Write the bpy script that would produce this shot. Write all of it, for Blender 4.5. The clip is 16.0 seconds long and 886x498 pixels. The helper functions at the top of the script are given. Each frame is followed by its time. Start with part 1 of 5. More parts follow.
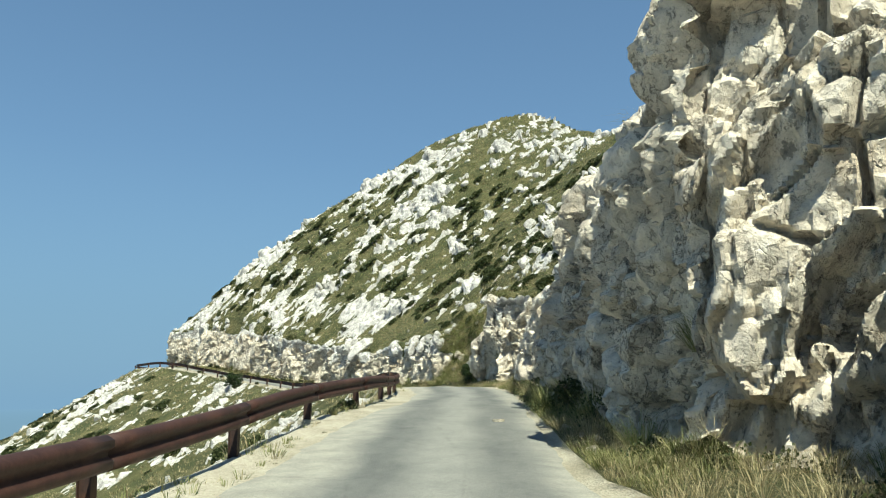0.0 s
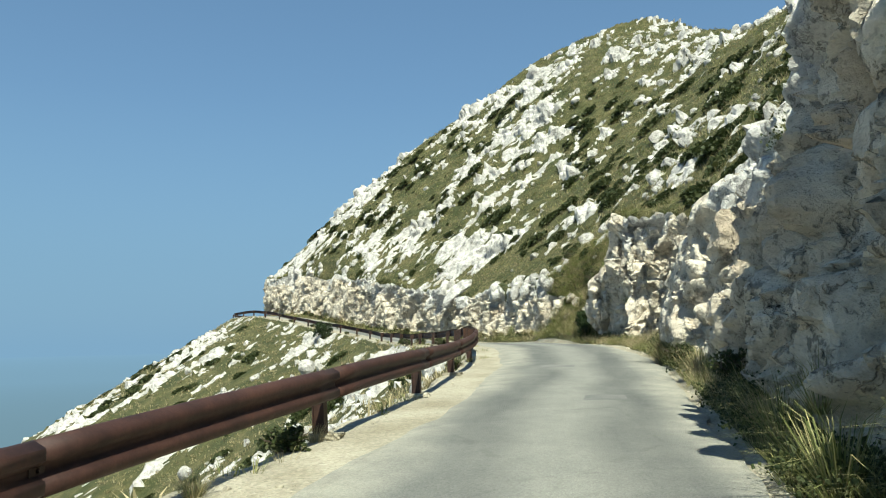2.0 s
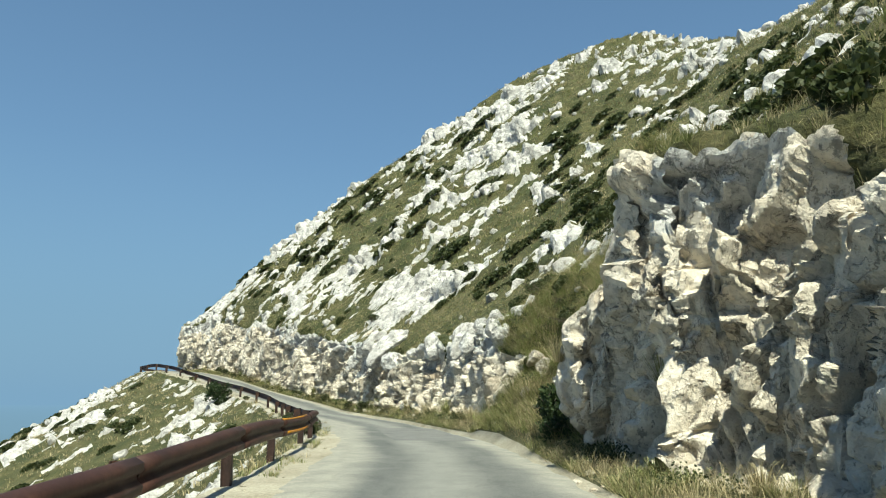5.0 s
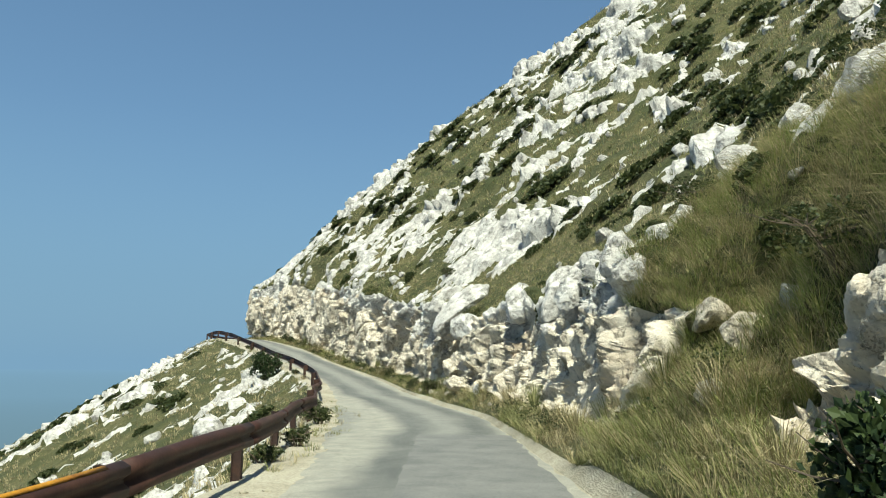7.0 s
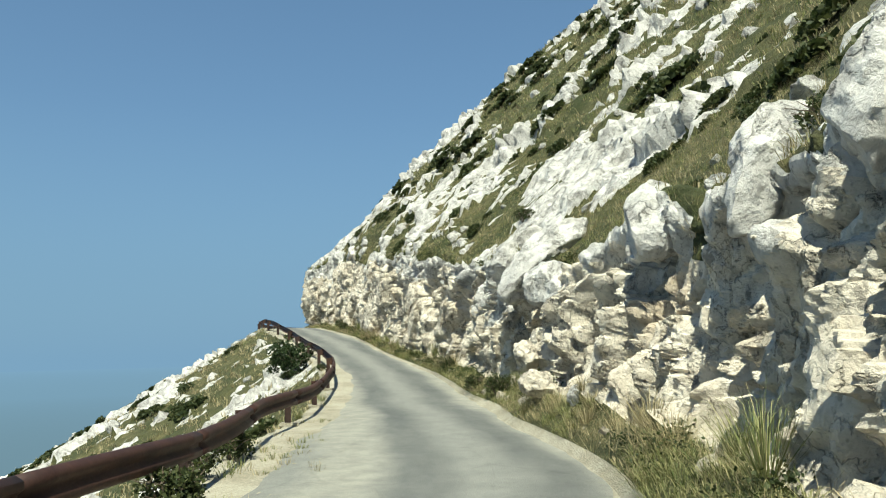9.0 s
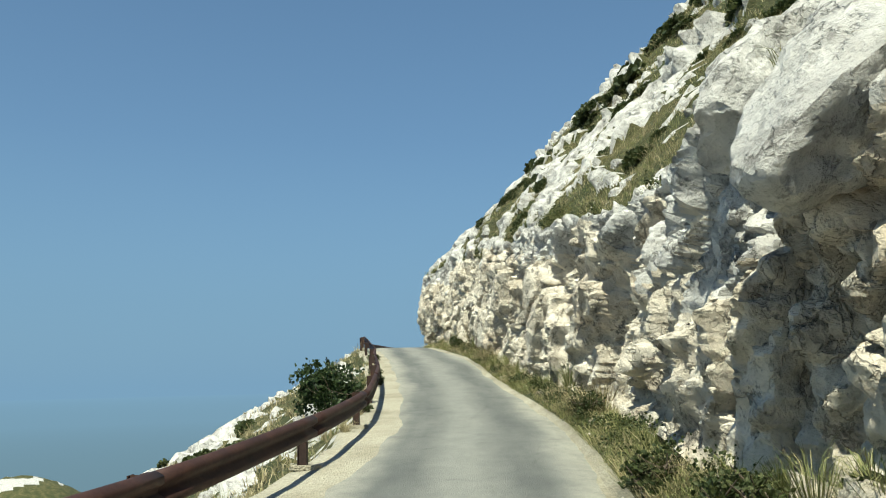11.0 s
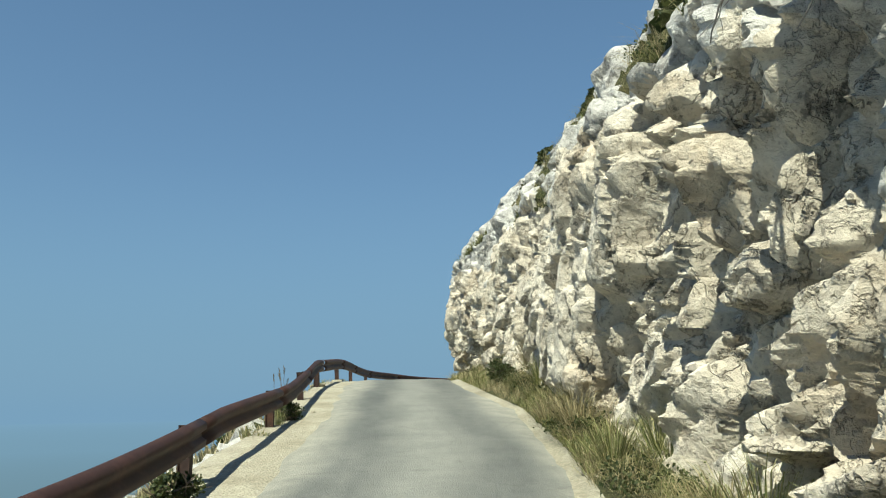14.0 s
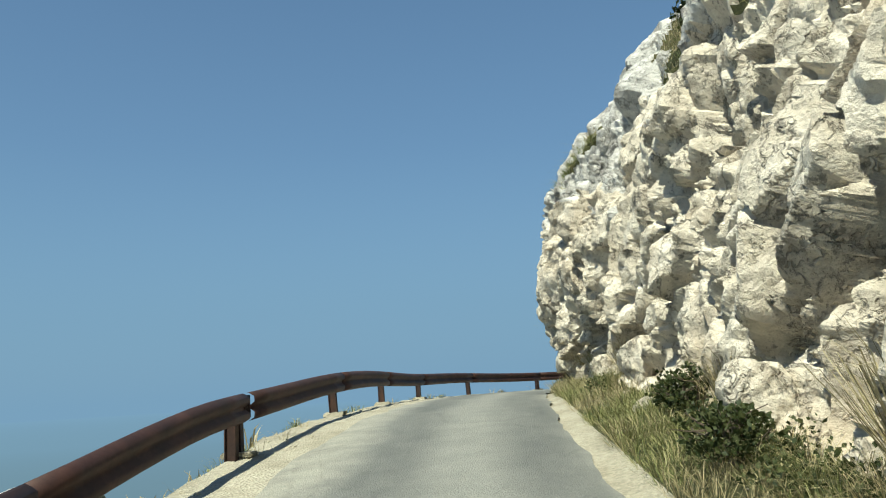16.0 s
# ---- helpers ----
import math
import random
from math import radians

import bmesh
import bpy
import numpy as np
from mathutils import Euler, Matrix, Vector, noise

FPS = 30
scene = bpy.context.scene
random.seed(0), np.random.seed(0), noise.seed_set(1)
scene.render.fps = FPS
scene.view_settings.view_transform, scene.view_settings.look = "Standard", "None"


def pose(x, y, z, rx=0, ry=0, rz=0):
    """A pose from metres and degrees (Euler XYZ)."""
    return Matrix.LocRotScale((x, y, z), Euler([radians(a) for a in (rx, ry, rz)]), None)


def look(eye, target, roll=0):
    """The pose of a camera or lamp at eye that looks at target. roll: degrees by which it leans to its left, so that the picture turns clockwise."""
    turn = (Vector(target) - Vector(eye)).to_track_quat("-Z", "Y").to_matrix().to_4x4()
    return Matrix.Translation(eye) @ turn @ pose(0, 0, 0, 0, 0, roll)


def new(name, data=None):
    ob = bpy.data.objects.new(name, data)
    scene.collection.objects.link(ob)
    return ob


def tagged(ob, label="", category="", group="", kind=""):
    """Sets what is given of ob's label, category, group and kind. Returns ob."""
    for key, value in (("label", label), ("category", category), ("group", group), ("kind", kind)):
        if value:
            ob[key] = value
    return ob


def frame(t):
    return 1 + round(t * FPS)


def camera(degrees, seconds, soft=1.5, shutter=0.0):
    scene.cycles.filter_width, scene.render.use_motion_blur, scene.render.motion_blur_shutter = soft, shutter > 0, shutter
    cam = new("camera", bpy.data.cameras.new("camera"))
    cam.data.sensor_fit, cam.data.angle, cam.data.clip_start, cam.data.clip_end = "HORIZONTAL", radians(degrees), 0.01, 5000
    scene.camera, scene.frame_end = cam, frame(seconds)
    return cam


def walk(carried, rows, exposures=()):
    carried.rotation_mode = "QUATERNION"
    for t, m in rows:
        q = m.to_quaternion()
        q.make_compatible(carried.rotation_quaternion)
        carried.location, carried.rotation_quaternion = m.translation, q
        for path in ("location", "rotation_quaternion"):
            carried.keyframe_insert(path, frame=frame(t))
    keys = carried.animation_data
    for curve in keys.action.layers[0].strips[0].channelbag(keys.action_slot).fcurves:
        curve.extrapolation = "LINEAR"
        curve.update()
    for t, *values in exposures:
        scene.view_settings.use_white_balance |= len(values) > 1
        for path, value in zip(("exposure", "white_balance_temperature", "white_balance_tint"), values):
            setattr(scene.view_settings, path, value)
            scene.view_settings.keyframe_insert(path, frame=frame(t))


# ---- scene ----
cam = camera(59.8, 16.0, 1.1)
PATH = [
    (0, (0.898, 1.088, 0.377), (0.881, 3.053, 0.752), -0.3),
    (0.5, (1.008, 3.731, 0.653), (0.803, 5.686, 1.019), 0.3),
    (1, (1.060, 6.314, 0.834), (0.733, 8.261, 1.153), 0.8),
    (1.5, (1.118, 8.885, 0.938), (0.775, 10.840, 1.177), -0.1),
    (2, (1.192, 11.466, 1.079), (0.878, 13.428, 1.309), -1.1),
    (2.5, (1.274, 14.076, 1.324), (1.008, 16.039, 1.600), -0.4),
    (3, (1.333, 16.789, 1.519), (1.109, 18.749, 1.848), 0.2),
    (3.2, (1.357, 17.785, 1.567), (1.135, 19.744, 1.900), 0.4),
    (5.3, (1.748, 29.299, 1.924), (1.457, 31.242, 2.304), 0.4),
    (5.5, (1.676, 30.394, 2.002), (1.341, 32.330, 2.375), 0.5),
    (6, (1.448, 33.238, 2.135), (1.024, 35.161, 2.483), 0.6),
    (6.5, (1.097, 35.904, 2.236), (0.636, 37.820, 2.575), 0.9),
    (7, (0.630, 38.748, 2.237), (0.105, 40.656, 2.530), 0.7),
    (7.5, (0.109, 41.492, 2.221), (-0.468, 43.389, 2.479), 0.2),
    (8, (-0.528, 44.270, 2.237), (-1.143, 46.159, 2.469), -0.1),
    (8.2, (-0.823, 45.338, 2.258), (-1.455, 47.220, 2.495), -0.2),
    (10.3, (-4.722, 59.878, 2.134), (-5.725, 61.582, 2.438), -2.3),
    (10.5, (-5.299, 60.959, 2.168), (-6.334, 62.642, 2.480), -2.0),
    (11, (-6.862, 63.667, 2.232), (-7.969, 65.299, 2.567), -1.2),
    (11.5, (-8.401, 66.217, 2.263), (-9.560, 67.809, 2.617), 0.3),
    (12, (-10.189, 69.064, 2.351), (-11.401, 70.619, 2.689), 1.5),
    (12.5, (-11.767, 71.778, 2.496), (-12.986, 73.330, 2.819), 1.1),
    (13, (-13.352, 74.430, 2.717), (-14.528, 76.008, 3.074), 0.7),
    (13.5, (-15.185, 77.179, 2.957), (-16.361, 78.750, 3.341), -0.1),
    (14, (-17.024, 79.790, 3.222), (-18.244, 81.323, 3.621), -0.9),
    (14.5, (-18.887, 82.363, 3.469), (-20.152, 83.857, 3.875), -1.2),
    (15, (-20.760, 84.772, 3.751), (-22.063, 86.228, 4.179), -1.0),
    (15.5, (-22.594, 87.062, 4.088), (-23.951, 88.472, 4.503), -1.9),
    (16, (-24.510, 89.220, 4.402), (-25.909, 90.607, 4.751), -3.3),
]
walk(cam, [(t, look(eye, target, roll)) for t, eye, target, roll in PATH], [(0, 0.80, 6500, -4), (5.5, 0.73, 6500, -4), (6.0, 0.66, 6500, -4), (6.5, 0.72, 6500, -4), (7.0, 0.71, 6500, -4), (7.5, 0.56, 6500, -4), (8.0, 0.71, 6500, -4), (11, 0.66, 6500, -4), (16, 0.62, 6500, -4)])

# ---- light ----
SUN_TO = Vector((0.235, -0.66, 1.05)).normalized()
world = bpy.data.worlds.new("sky")
scene.world = world
world.use_nodes = True
wt = world.node_tree
sky = wt.nodes.new("ShaderNodeTexSky")
sky.sky_type = "NISHITA"
sky.sun_disc = False
sky.sun_elevation = math.asin(SUN_TO.z)
sky.sun_rotation = math.atan2(SUN_TO.x, SUN_TO.y)
sky.altitude = 600
sky.air_density = 1.25
sky.dust_density = 0.2
sky.ozone_density = 1.6
wt.nodes["Background"].inputs["Strength"].default_value = 0.050
sky_co = wt.nodes.new("ShaderNodeTexCoord")
sky_z = wt.nodes.new("ShaderNodeSeparateXYZ")
wt.links.new(sky_co.outputs["Generated"], sky_z.inputs[0])
haze = wt.nodes.new("ShaderNodeValToRGB")
for k, (at, amount) in enumerate(((0.0, 1.0), (0.10, 0.9), (0.30, 0.5), (0.75, 0.15))):
    el = haze.color_ramp.elements[k] if k < 2 else haze.color_ramp.elements.new(at)
    el.position, el.color = at, (amount, amount, amount, 1)
wt.links.new(sky_z.outputs[2], haze.inputs[0])
deep = wt.nodes.new("ShaderNodeMix")
deep.data_type, deep.blend_type = "RGBA", "MULTIPLY"
deep.inputs[0].default_value = 1.0
deep.inputs[7].default_value = (0.81, 0.985, 1.30, 1)
wt.links.new(sky.outputs[0], deep.inputs[6])
veil = wt.nodes.new("ShaderNodeMix")
veil.data_type = "RGBA"
veil.inputs[7].default_value = (2.75, 4.55, 6.95, 1)
wt.links.new(haze.outputs[0], veil.inputs[0])
wt.links.new(deep.outputs[2], veil.inputs[6])
wt.links.new(veil.outputs[2], wt.nodes["Background"].inputs["Color"])
sun_data = bpy.data.lights.new("sun", "SUN")
sun_data.energy = 5.0
sun_data.angle = radians(0.53)
sun_data.color = (1.0, 0.95, 0.865)
sun = new("sun", sun_data)
sun.matrix_world = look(SUN_TO * 50, (0, 0, 0))

# ---- noise in numpy ----
U32 = np.uint32


def rnd(ix, iy, iz, k):
    h = (ix.astype(np.int64).astype(U32) * U32(374761393) + iy.astype(np.int64).astype(U32) * U32(668265263)
         + iz.astype(np.int64).astype(U32) * U32(2147483647) + U32((k * 974711 + 12345) % 4294967296))
    h = (h ^ (h >> U32(13))) * U32(1274126177)
    h = (h ^ (h >> U32(15))) * U32(2246822519)
    h = h ^ (h >> U32(16))
    return (h & U32(0xFFFFFF)).astype(np.float64) / 16777216.0


def vnoise(p, k=0):
    """Value noise, -1 to 1."""
    i = np.floor(p)
    f = p - i
    f = f * f * (3 - 2 * f)
    out = 0
    for dx in (0, 1):
        wx = f[:, 0] if dx else 1 - f[:, 0]
        for dy in (0, 1):
            wy = f[:, 1] if dy else 1 - f[:, 1]
            for dz in (0, 1):
                wz = f[:, 2] if dz else 1 - f[:, 2]
                out = out + wx * wy * wz * rnd(i[:, 0] + dx, i[:, 1] + dy, i[:, 2] + dz, k)
    return out * 2 - 1


def fbm(p, octaves=4, k=0):
    out, a = 0, 0.5
    for o in range(octaves):
        out = out + a * vnoise(p * 2 ** o + 17.3 * o, k + o)
        a *= 0.5
    return out


def blocks(p, k=0, tilt=0.9, lean=(0, 0, 0)):
    """Broken blocks: each cell has its own height and tilt; also the way to the nearest joint."""
    i = np.floor(p)
    n = len(p)
    f1, f2, h = np.full(n, 9.0), np.full(n, 9.0), np.zeros(n)
    for dx in (-1, 0, 1):
        for dy in (-1, 0, 1):
            for dz in (-1, 0, 1):
                cx, cy, cz = i[:, 0] + dx, i[:, 1] + dy, i[:, 2] + dz
                r = [rnd(cx, cy, cz, k + q) for q in range(3)]
                ax, ay, az = p[:, 0] - cx - r[0], p[:, 1] - cy - r[1], p[:, 2] - cz - r[2]
                d = ax * ax + ay * ay + az * az
                s = (r[0] * 7.13 + r[1] * 3.7) % 1.0
                v = s - 0.5 + tilt * ((r[1] - 0.5) * ax + (r[2] - 0.5) * ay + (r[0] - 0.5) * az) + lean[0] * ax + lean[1] * ay + lean[2] * az
                near = d < f1
                f2 = np.where(near, f1, np.minimum(f2, d))
                h = np.where(near, v, h)
                f1 = np.where(near, d, f1)
    return h, np.sqrt(f2) - np.sqrt(f1)


def slabs(p, k=0, tilt=0.9, lean=(0, 0, 0), width=0.08):
    """Flat broken facets: each cell keeps its own height and tilt and steps sharply to its neighbour."""
    i = np.floor(p)
    n = len(p)
    f1, f2 = np.full(n, 9.0), np.full(n, 9.0)
    h1, h2 = np.zeros(n), np.zeros(n)
    for dx in (-1, 0, 1):
        for dy in (-1, 0, 1):
            for dz in (-1, 0, 1):
                cx, cy, cz = i[:, 0] + dx, i[:, 1] + dy, i[:, 2] + dz
                r = [rnd(cx, cy, cz, k + q) for q in range(3)]
                ax, ay, az = p[:, 0] - cx - r[0], p[:, 1] - cy - r[1], p[:, 2] - cz - r[2]
                d = ax * ax + ay * ay + az * az
                v = ((r[0] * 7.13 + r[1] * 3.7) % 1.0) - 0.5
                v = v + (tilt * (r[1] - 0.5) + lean[0]) * ax + (tilt * (r[2] - 0.5) + lean[1]) * ay + (tilt * (r[0] - 0.5) + lean[2]) * az
                first = d < f1
                second = ~first & (d < f2)
                h2 = np.where(first, h1, np.where(second, v, h2))
                f2 = np.where(first, f1, np.where(second, d, f2))
                h1, f1 = np.where(first, v, h1), np.where(first, d, f1)
    e = np.sqrt(f2) - np.sqrt(f1)
    w = 0.5 * (1 - np.clip(e / width, 0, 1))
    return h1 * (1 - w) + h2 * w, e


def smooth(a, b, x):
    t = np.clip((x - a) / (b - a), 0, 1)
    return t * t * (3 - 2 * t)


# ---- materials ----
def material(name):
    m = bpy.data.materials.new(name)
    m.use_nodes = True
    b = m.node_tree.nodes["Principled BSDF"]
    b.inputs["Specular IOR Level"].default_value = 0.3
    return m, m.node_tree, b


def add(nt, kind, **values):
    n = nt.nodes.new(kind)
    for key, value in values.items():
        n.inputs[key.replace("_", " ")].default_value = value
    return n


def coords(nt, scale=(1, 1, 1), turn=(0, 0, 0), kind="Object"):
    c = nt.nodes.new("ShaderNodeTexCoord")
    mp = nt.nodes.new("ShaderNodeMapping")
    mp.inputs["Scale"].default_value = scale
    mp.inputs["Rotation"].default_value = turn
    nt.links.new(c.outputs[kind], mp.inputs["Vector"])
    return mp.outputs[0]


def noise_node(nt, vec, scale, detail=4.0, rough=0.55):
    n = nt.nodes.new("ShaderNodeTexNoise")
    n.inputs["Scale"].default_value = scale
    n.inputs["Detail"].default_value = detail
    n.inputs["Roughness"].default_value = rough
    nt.links.new(vec, n.inputs["Vector"])
    return n.outputs["Fac"]


def voro_node(nt, vec, scale, feature="F1"):
    n = nt.nodes.new("ShaderNodeTexVoronoi")
    n.feature = feature
    n.inputs["Scale"].default_value = scale
    nt.links.new(vec, n.inputs["Vector"])
    return n


def ramp(nt, fac, *stops):
    n = nt.nodes.new("ShaderNodeValToRGB")
    e = n.color_ramp.elements
    while len(e) < len(stops):
        e.new(0.5)
    for el, (at, c) in zip(e, stops):
        el.position = at
        el.color = (*c, 1) if len(c) == 3 else c
    nt.links.new(fac, n.inputs[0])
    return n.outputs[0]


def mix(nt, fac, a, b, blend="MIX"):
    n = nt.nodes.new("ShaderNodeMix")
    n.data_type = "RGBA"
    n.blend_type = blend
    for socket, value in ((n.inputs[0], fac), (n.inputs[6], a), (n.inputs[7], b)):
        if isinstance(value, (int, float)):
            socket.default_value = value
        elif isinstance(value, tuple):
            socket.default_value = (*value, 1)
        else:
            nt.links.new(value, socket)
    return n.outputs[2]


def maths(nt, op, a, b=0.5):
    n = nt.nodes.new("ShaderNodeMath")
    n.operation = op
    for socket, value in zip(n.inputs, (a, b)):
        if isinstance(value, (int, float)):
            socket.default_value = value
        else:
            nt.links.new(value, socket)
    return n.outputs[0]


def bump(nt, b, height, strength=0.5, distance=0.05):
    n = nt.nodes.new("ShaderNodeBump")
    n.inputs["Strength"].default_value = strength
    n.inputs["Distance"].default_value = distance
    nt.links.new(height, n.inputs["Height"])
    nt.links.new(n.outputs[0], b.inputs["Normal"])


def limestone(name, light, mid, dark, stain, stain_at=0.62, crack_amount=0.35, dirt_and_shade_amount=0.5):
    m, nt, b = material(name)
    v = coords(nt)
    big = noise_node(nt, v, 0.45, 5.0, 0.6)
    fine = noise_node(nt, v, 7.0, 8.0, 0.7)
    mid_n = noise_node(nt, v, 2.1, 6.0, 0.65)
    base = ramp(nt, mid_n, (0.28, dark), (0.47, mid), (0.62, light), (0.8, light))
    st = ramp(nt, big, (stain_at - 0.1, (0, 0, 0)), (stain_at + 0.08, (1, 1, 1)))
    col = mix(nt, maths(nt, "MULTIPLY", st, 0.65), base, stain)
    grain = ramp(nt, fine, (0.30, (0.5, 0.5, 0.5)), (0.45, (0.92, 0.92, 0.92)), (0.6, (1.08, 1.08, 1.07)))
    col = mix(nt, 0.6, col, grain, "MULTIPLY")
    pits = voro_node(nt, coords(nt, (1, 1, 0.7)), 14.0).outputs["Distance"]
    col = mix(nt, 0.6, col, ramp(nt, pits, (0.08, (0.5, 0.49, 0.48)), (0.2, (1, 1, 1))), "MULTIPLY")
    # dark speckle: grimy specks, and the shade of crevices put into the colour
    dirt_and_shade = noise_node(nt, coords(nt, (1, 1, 0.7), (0.4, 0.2, 0.3)), 4.2, 9.0, 0.72)
    dirt_and_shade = ramp(nt, dirt_and_shade, (0.385, (1, 1, 1)), (0.425, (0, 0, 0)))
    col = mix(nt, maths(nt, "MULTIPLY", dirt_and_shade, dirt_and_shade_amount), col, (0.10, 0.092, 0.08))
    warp = nt.nodes.new("ShaderNodeTexNoise")
    warp.inputs["Scale"].default_value = 2.3
    warp.inputs["Detail"].default_value = 6.0
    warp.inputs["Roughness"].default_value = 0.6
    nt.links.new(v, warp.inputs["Vector"])
    wv = mix(nt, 0.26, v, warp.outputs["Color"], "ADD")
    st2 = nt.nodes.new("ShaderNodeMapping")
    st2.inputs["Scale"].default_value = (1.0, 1.0, 0.7)
    st2.inputs["Rotation"].default_value = (0.3, 0.5, 0.2)
    nt.links.new(wv, st2.inputs["Vector"])
    where = noise_node(nt, v, 1.1, 3.0, 0.5)
    crack = None
    for scale, wide, mask, edge in ((0.9, 0.010, where, 0.52), (2.6, 0.014, mid_n, 0.50)):
        line = maths(nt, "ABSOLUTE", maths(nt, "SUBTRACT", noise_node(nt, st2.outputs[0], scale, 5.0, 0.6), 0.5))
        line = ramp(nt, line, (0.0, (0.10, 0.09, 0.08)), (wide * 0.4, (0.22, 0.21, 0.19)), (wide, (1, 1, 1)))
        line = mix(nt, ramp(nt, mask, (edge - 0.07, (0, 0, 0)), (edge + 0.04, (1, 1, 1))), line, (1.0, 1.0, 1.0))
        crack = line if crack is None else mix(nt, 1.0, crack, line, "MULTIPLY")
    col = mix(nt, crack_amount, col, crack, "MULTIPLY")
    nt.links.new(col, b.inputs["Base Color"])
    b.inputs["Roughness"].default_value = 0.9
    chips = voro_node(nt, wv, 11.0).outputs["Color"]
    plates = voro_node(nt, wv, 4.6).outputs["Color"]
    hgt = maths(nt, "ADD", maths(nt, "MULTIPLY", fine, 0.42), maths(nt, "MULTIPLY", chips, 0.26))
    hgt = maths(nt, "ADD", hgt, maths(nt, "MULTIPLY", plates, 0.36))
    hgt = maths(nt, "ADD", hgt, maths(nt, "MULTIPLY", mid_n, 1.0))
    hgt = maths(nt, "ADD", hgt, maths(nt, "MULTIPLY", crack, 0.30))
    bump(nt, b, hgt, 1.0, 0.13)
    return m


ROCK = limestone("weathered_limestone", (0.64, 0.617, 0.565), (0.52, 0.497, 0.45), (0.25, 0.238, 0.217), (0.40, 0.378, 0.34), 0.62, 0.32)
CUT = limestone("cut_limestone", (0.72, 0.65, 0.53), (0.625, 0.553, 0.437), (0.36, 0.31, 0.24), (0.50, 0.38, 0.25), 0.64, 0.36, 0.65)


def soil_material():
    m, nt, b = material("dry_turf")
    v = coords(nt)
    a = noise_node(nt, v, 1.0, 7.0, 0.7)
    scrub = noise_node(nt, v, 0.5, 6.0, 0.7)
    c = noise_node(nt, v, 14.0, 6.0, 0.75)
    col = ramp(nt, a, (0.3, (0.043, 0.053, 0.019)), (0.48, (0.085, 0.086, 0.036)), (0.62, (0.155, 0.138, 0.068)), (0.75, (0.25, 0.215, 0.125)))
    col = mix(nt, ramp(nt, scrub, (0.50, (0, 0, 0)), (0.56, (0.675, 0.675, 0.675))), col, (0.029, 0.044, 0.015))
    col = mix(nt, 0.8, col, ramp(nt, c, (0.34, (0.35, 0.35, 0.32)), (0.6, (1.2, 1.15, 1.05))), "MULTIPLY")
    nt.links.new(col, b.inputs["Base Color"])
    b.inputs["Roughness"].default_value = 1.0
    bump(nt, b, c, 0.9, 0.08)
    return m


TURF = soil_material()


def gravel_material():
    m, nt, b = material("pale_gravel")
    v = coords(nt)
    a = noise_node(nt, v, 0.9, 5.0, 0.6)
    st = voro_node(nt, v, 34.0)
    col = ramp(nt, a, (0.3, (0.285, 0.259, 0.191)), (0.6, (0.42, 0.39, 0.307)))
    col = mix(nt, 0.55, col, ramp(nt, st.outputs["Color"], (0.1, (0.55, 0.52, 0.46)), (0.9, (1.15, 1.12, 1.05))), "MULTIPLY")
    nt.links.new(col, b.inputs["Base Color"])
    b.inputs["Roughness"].default_value = 0.95
    bump(nt, b, st.outputs["Distance"], 0.8, 0.025)
    return m


GRAVEL = gravel_material()


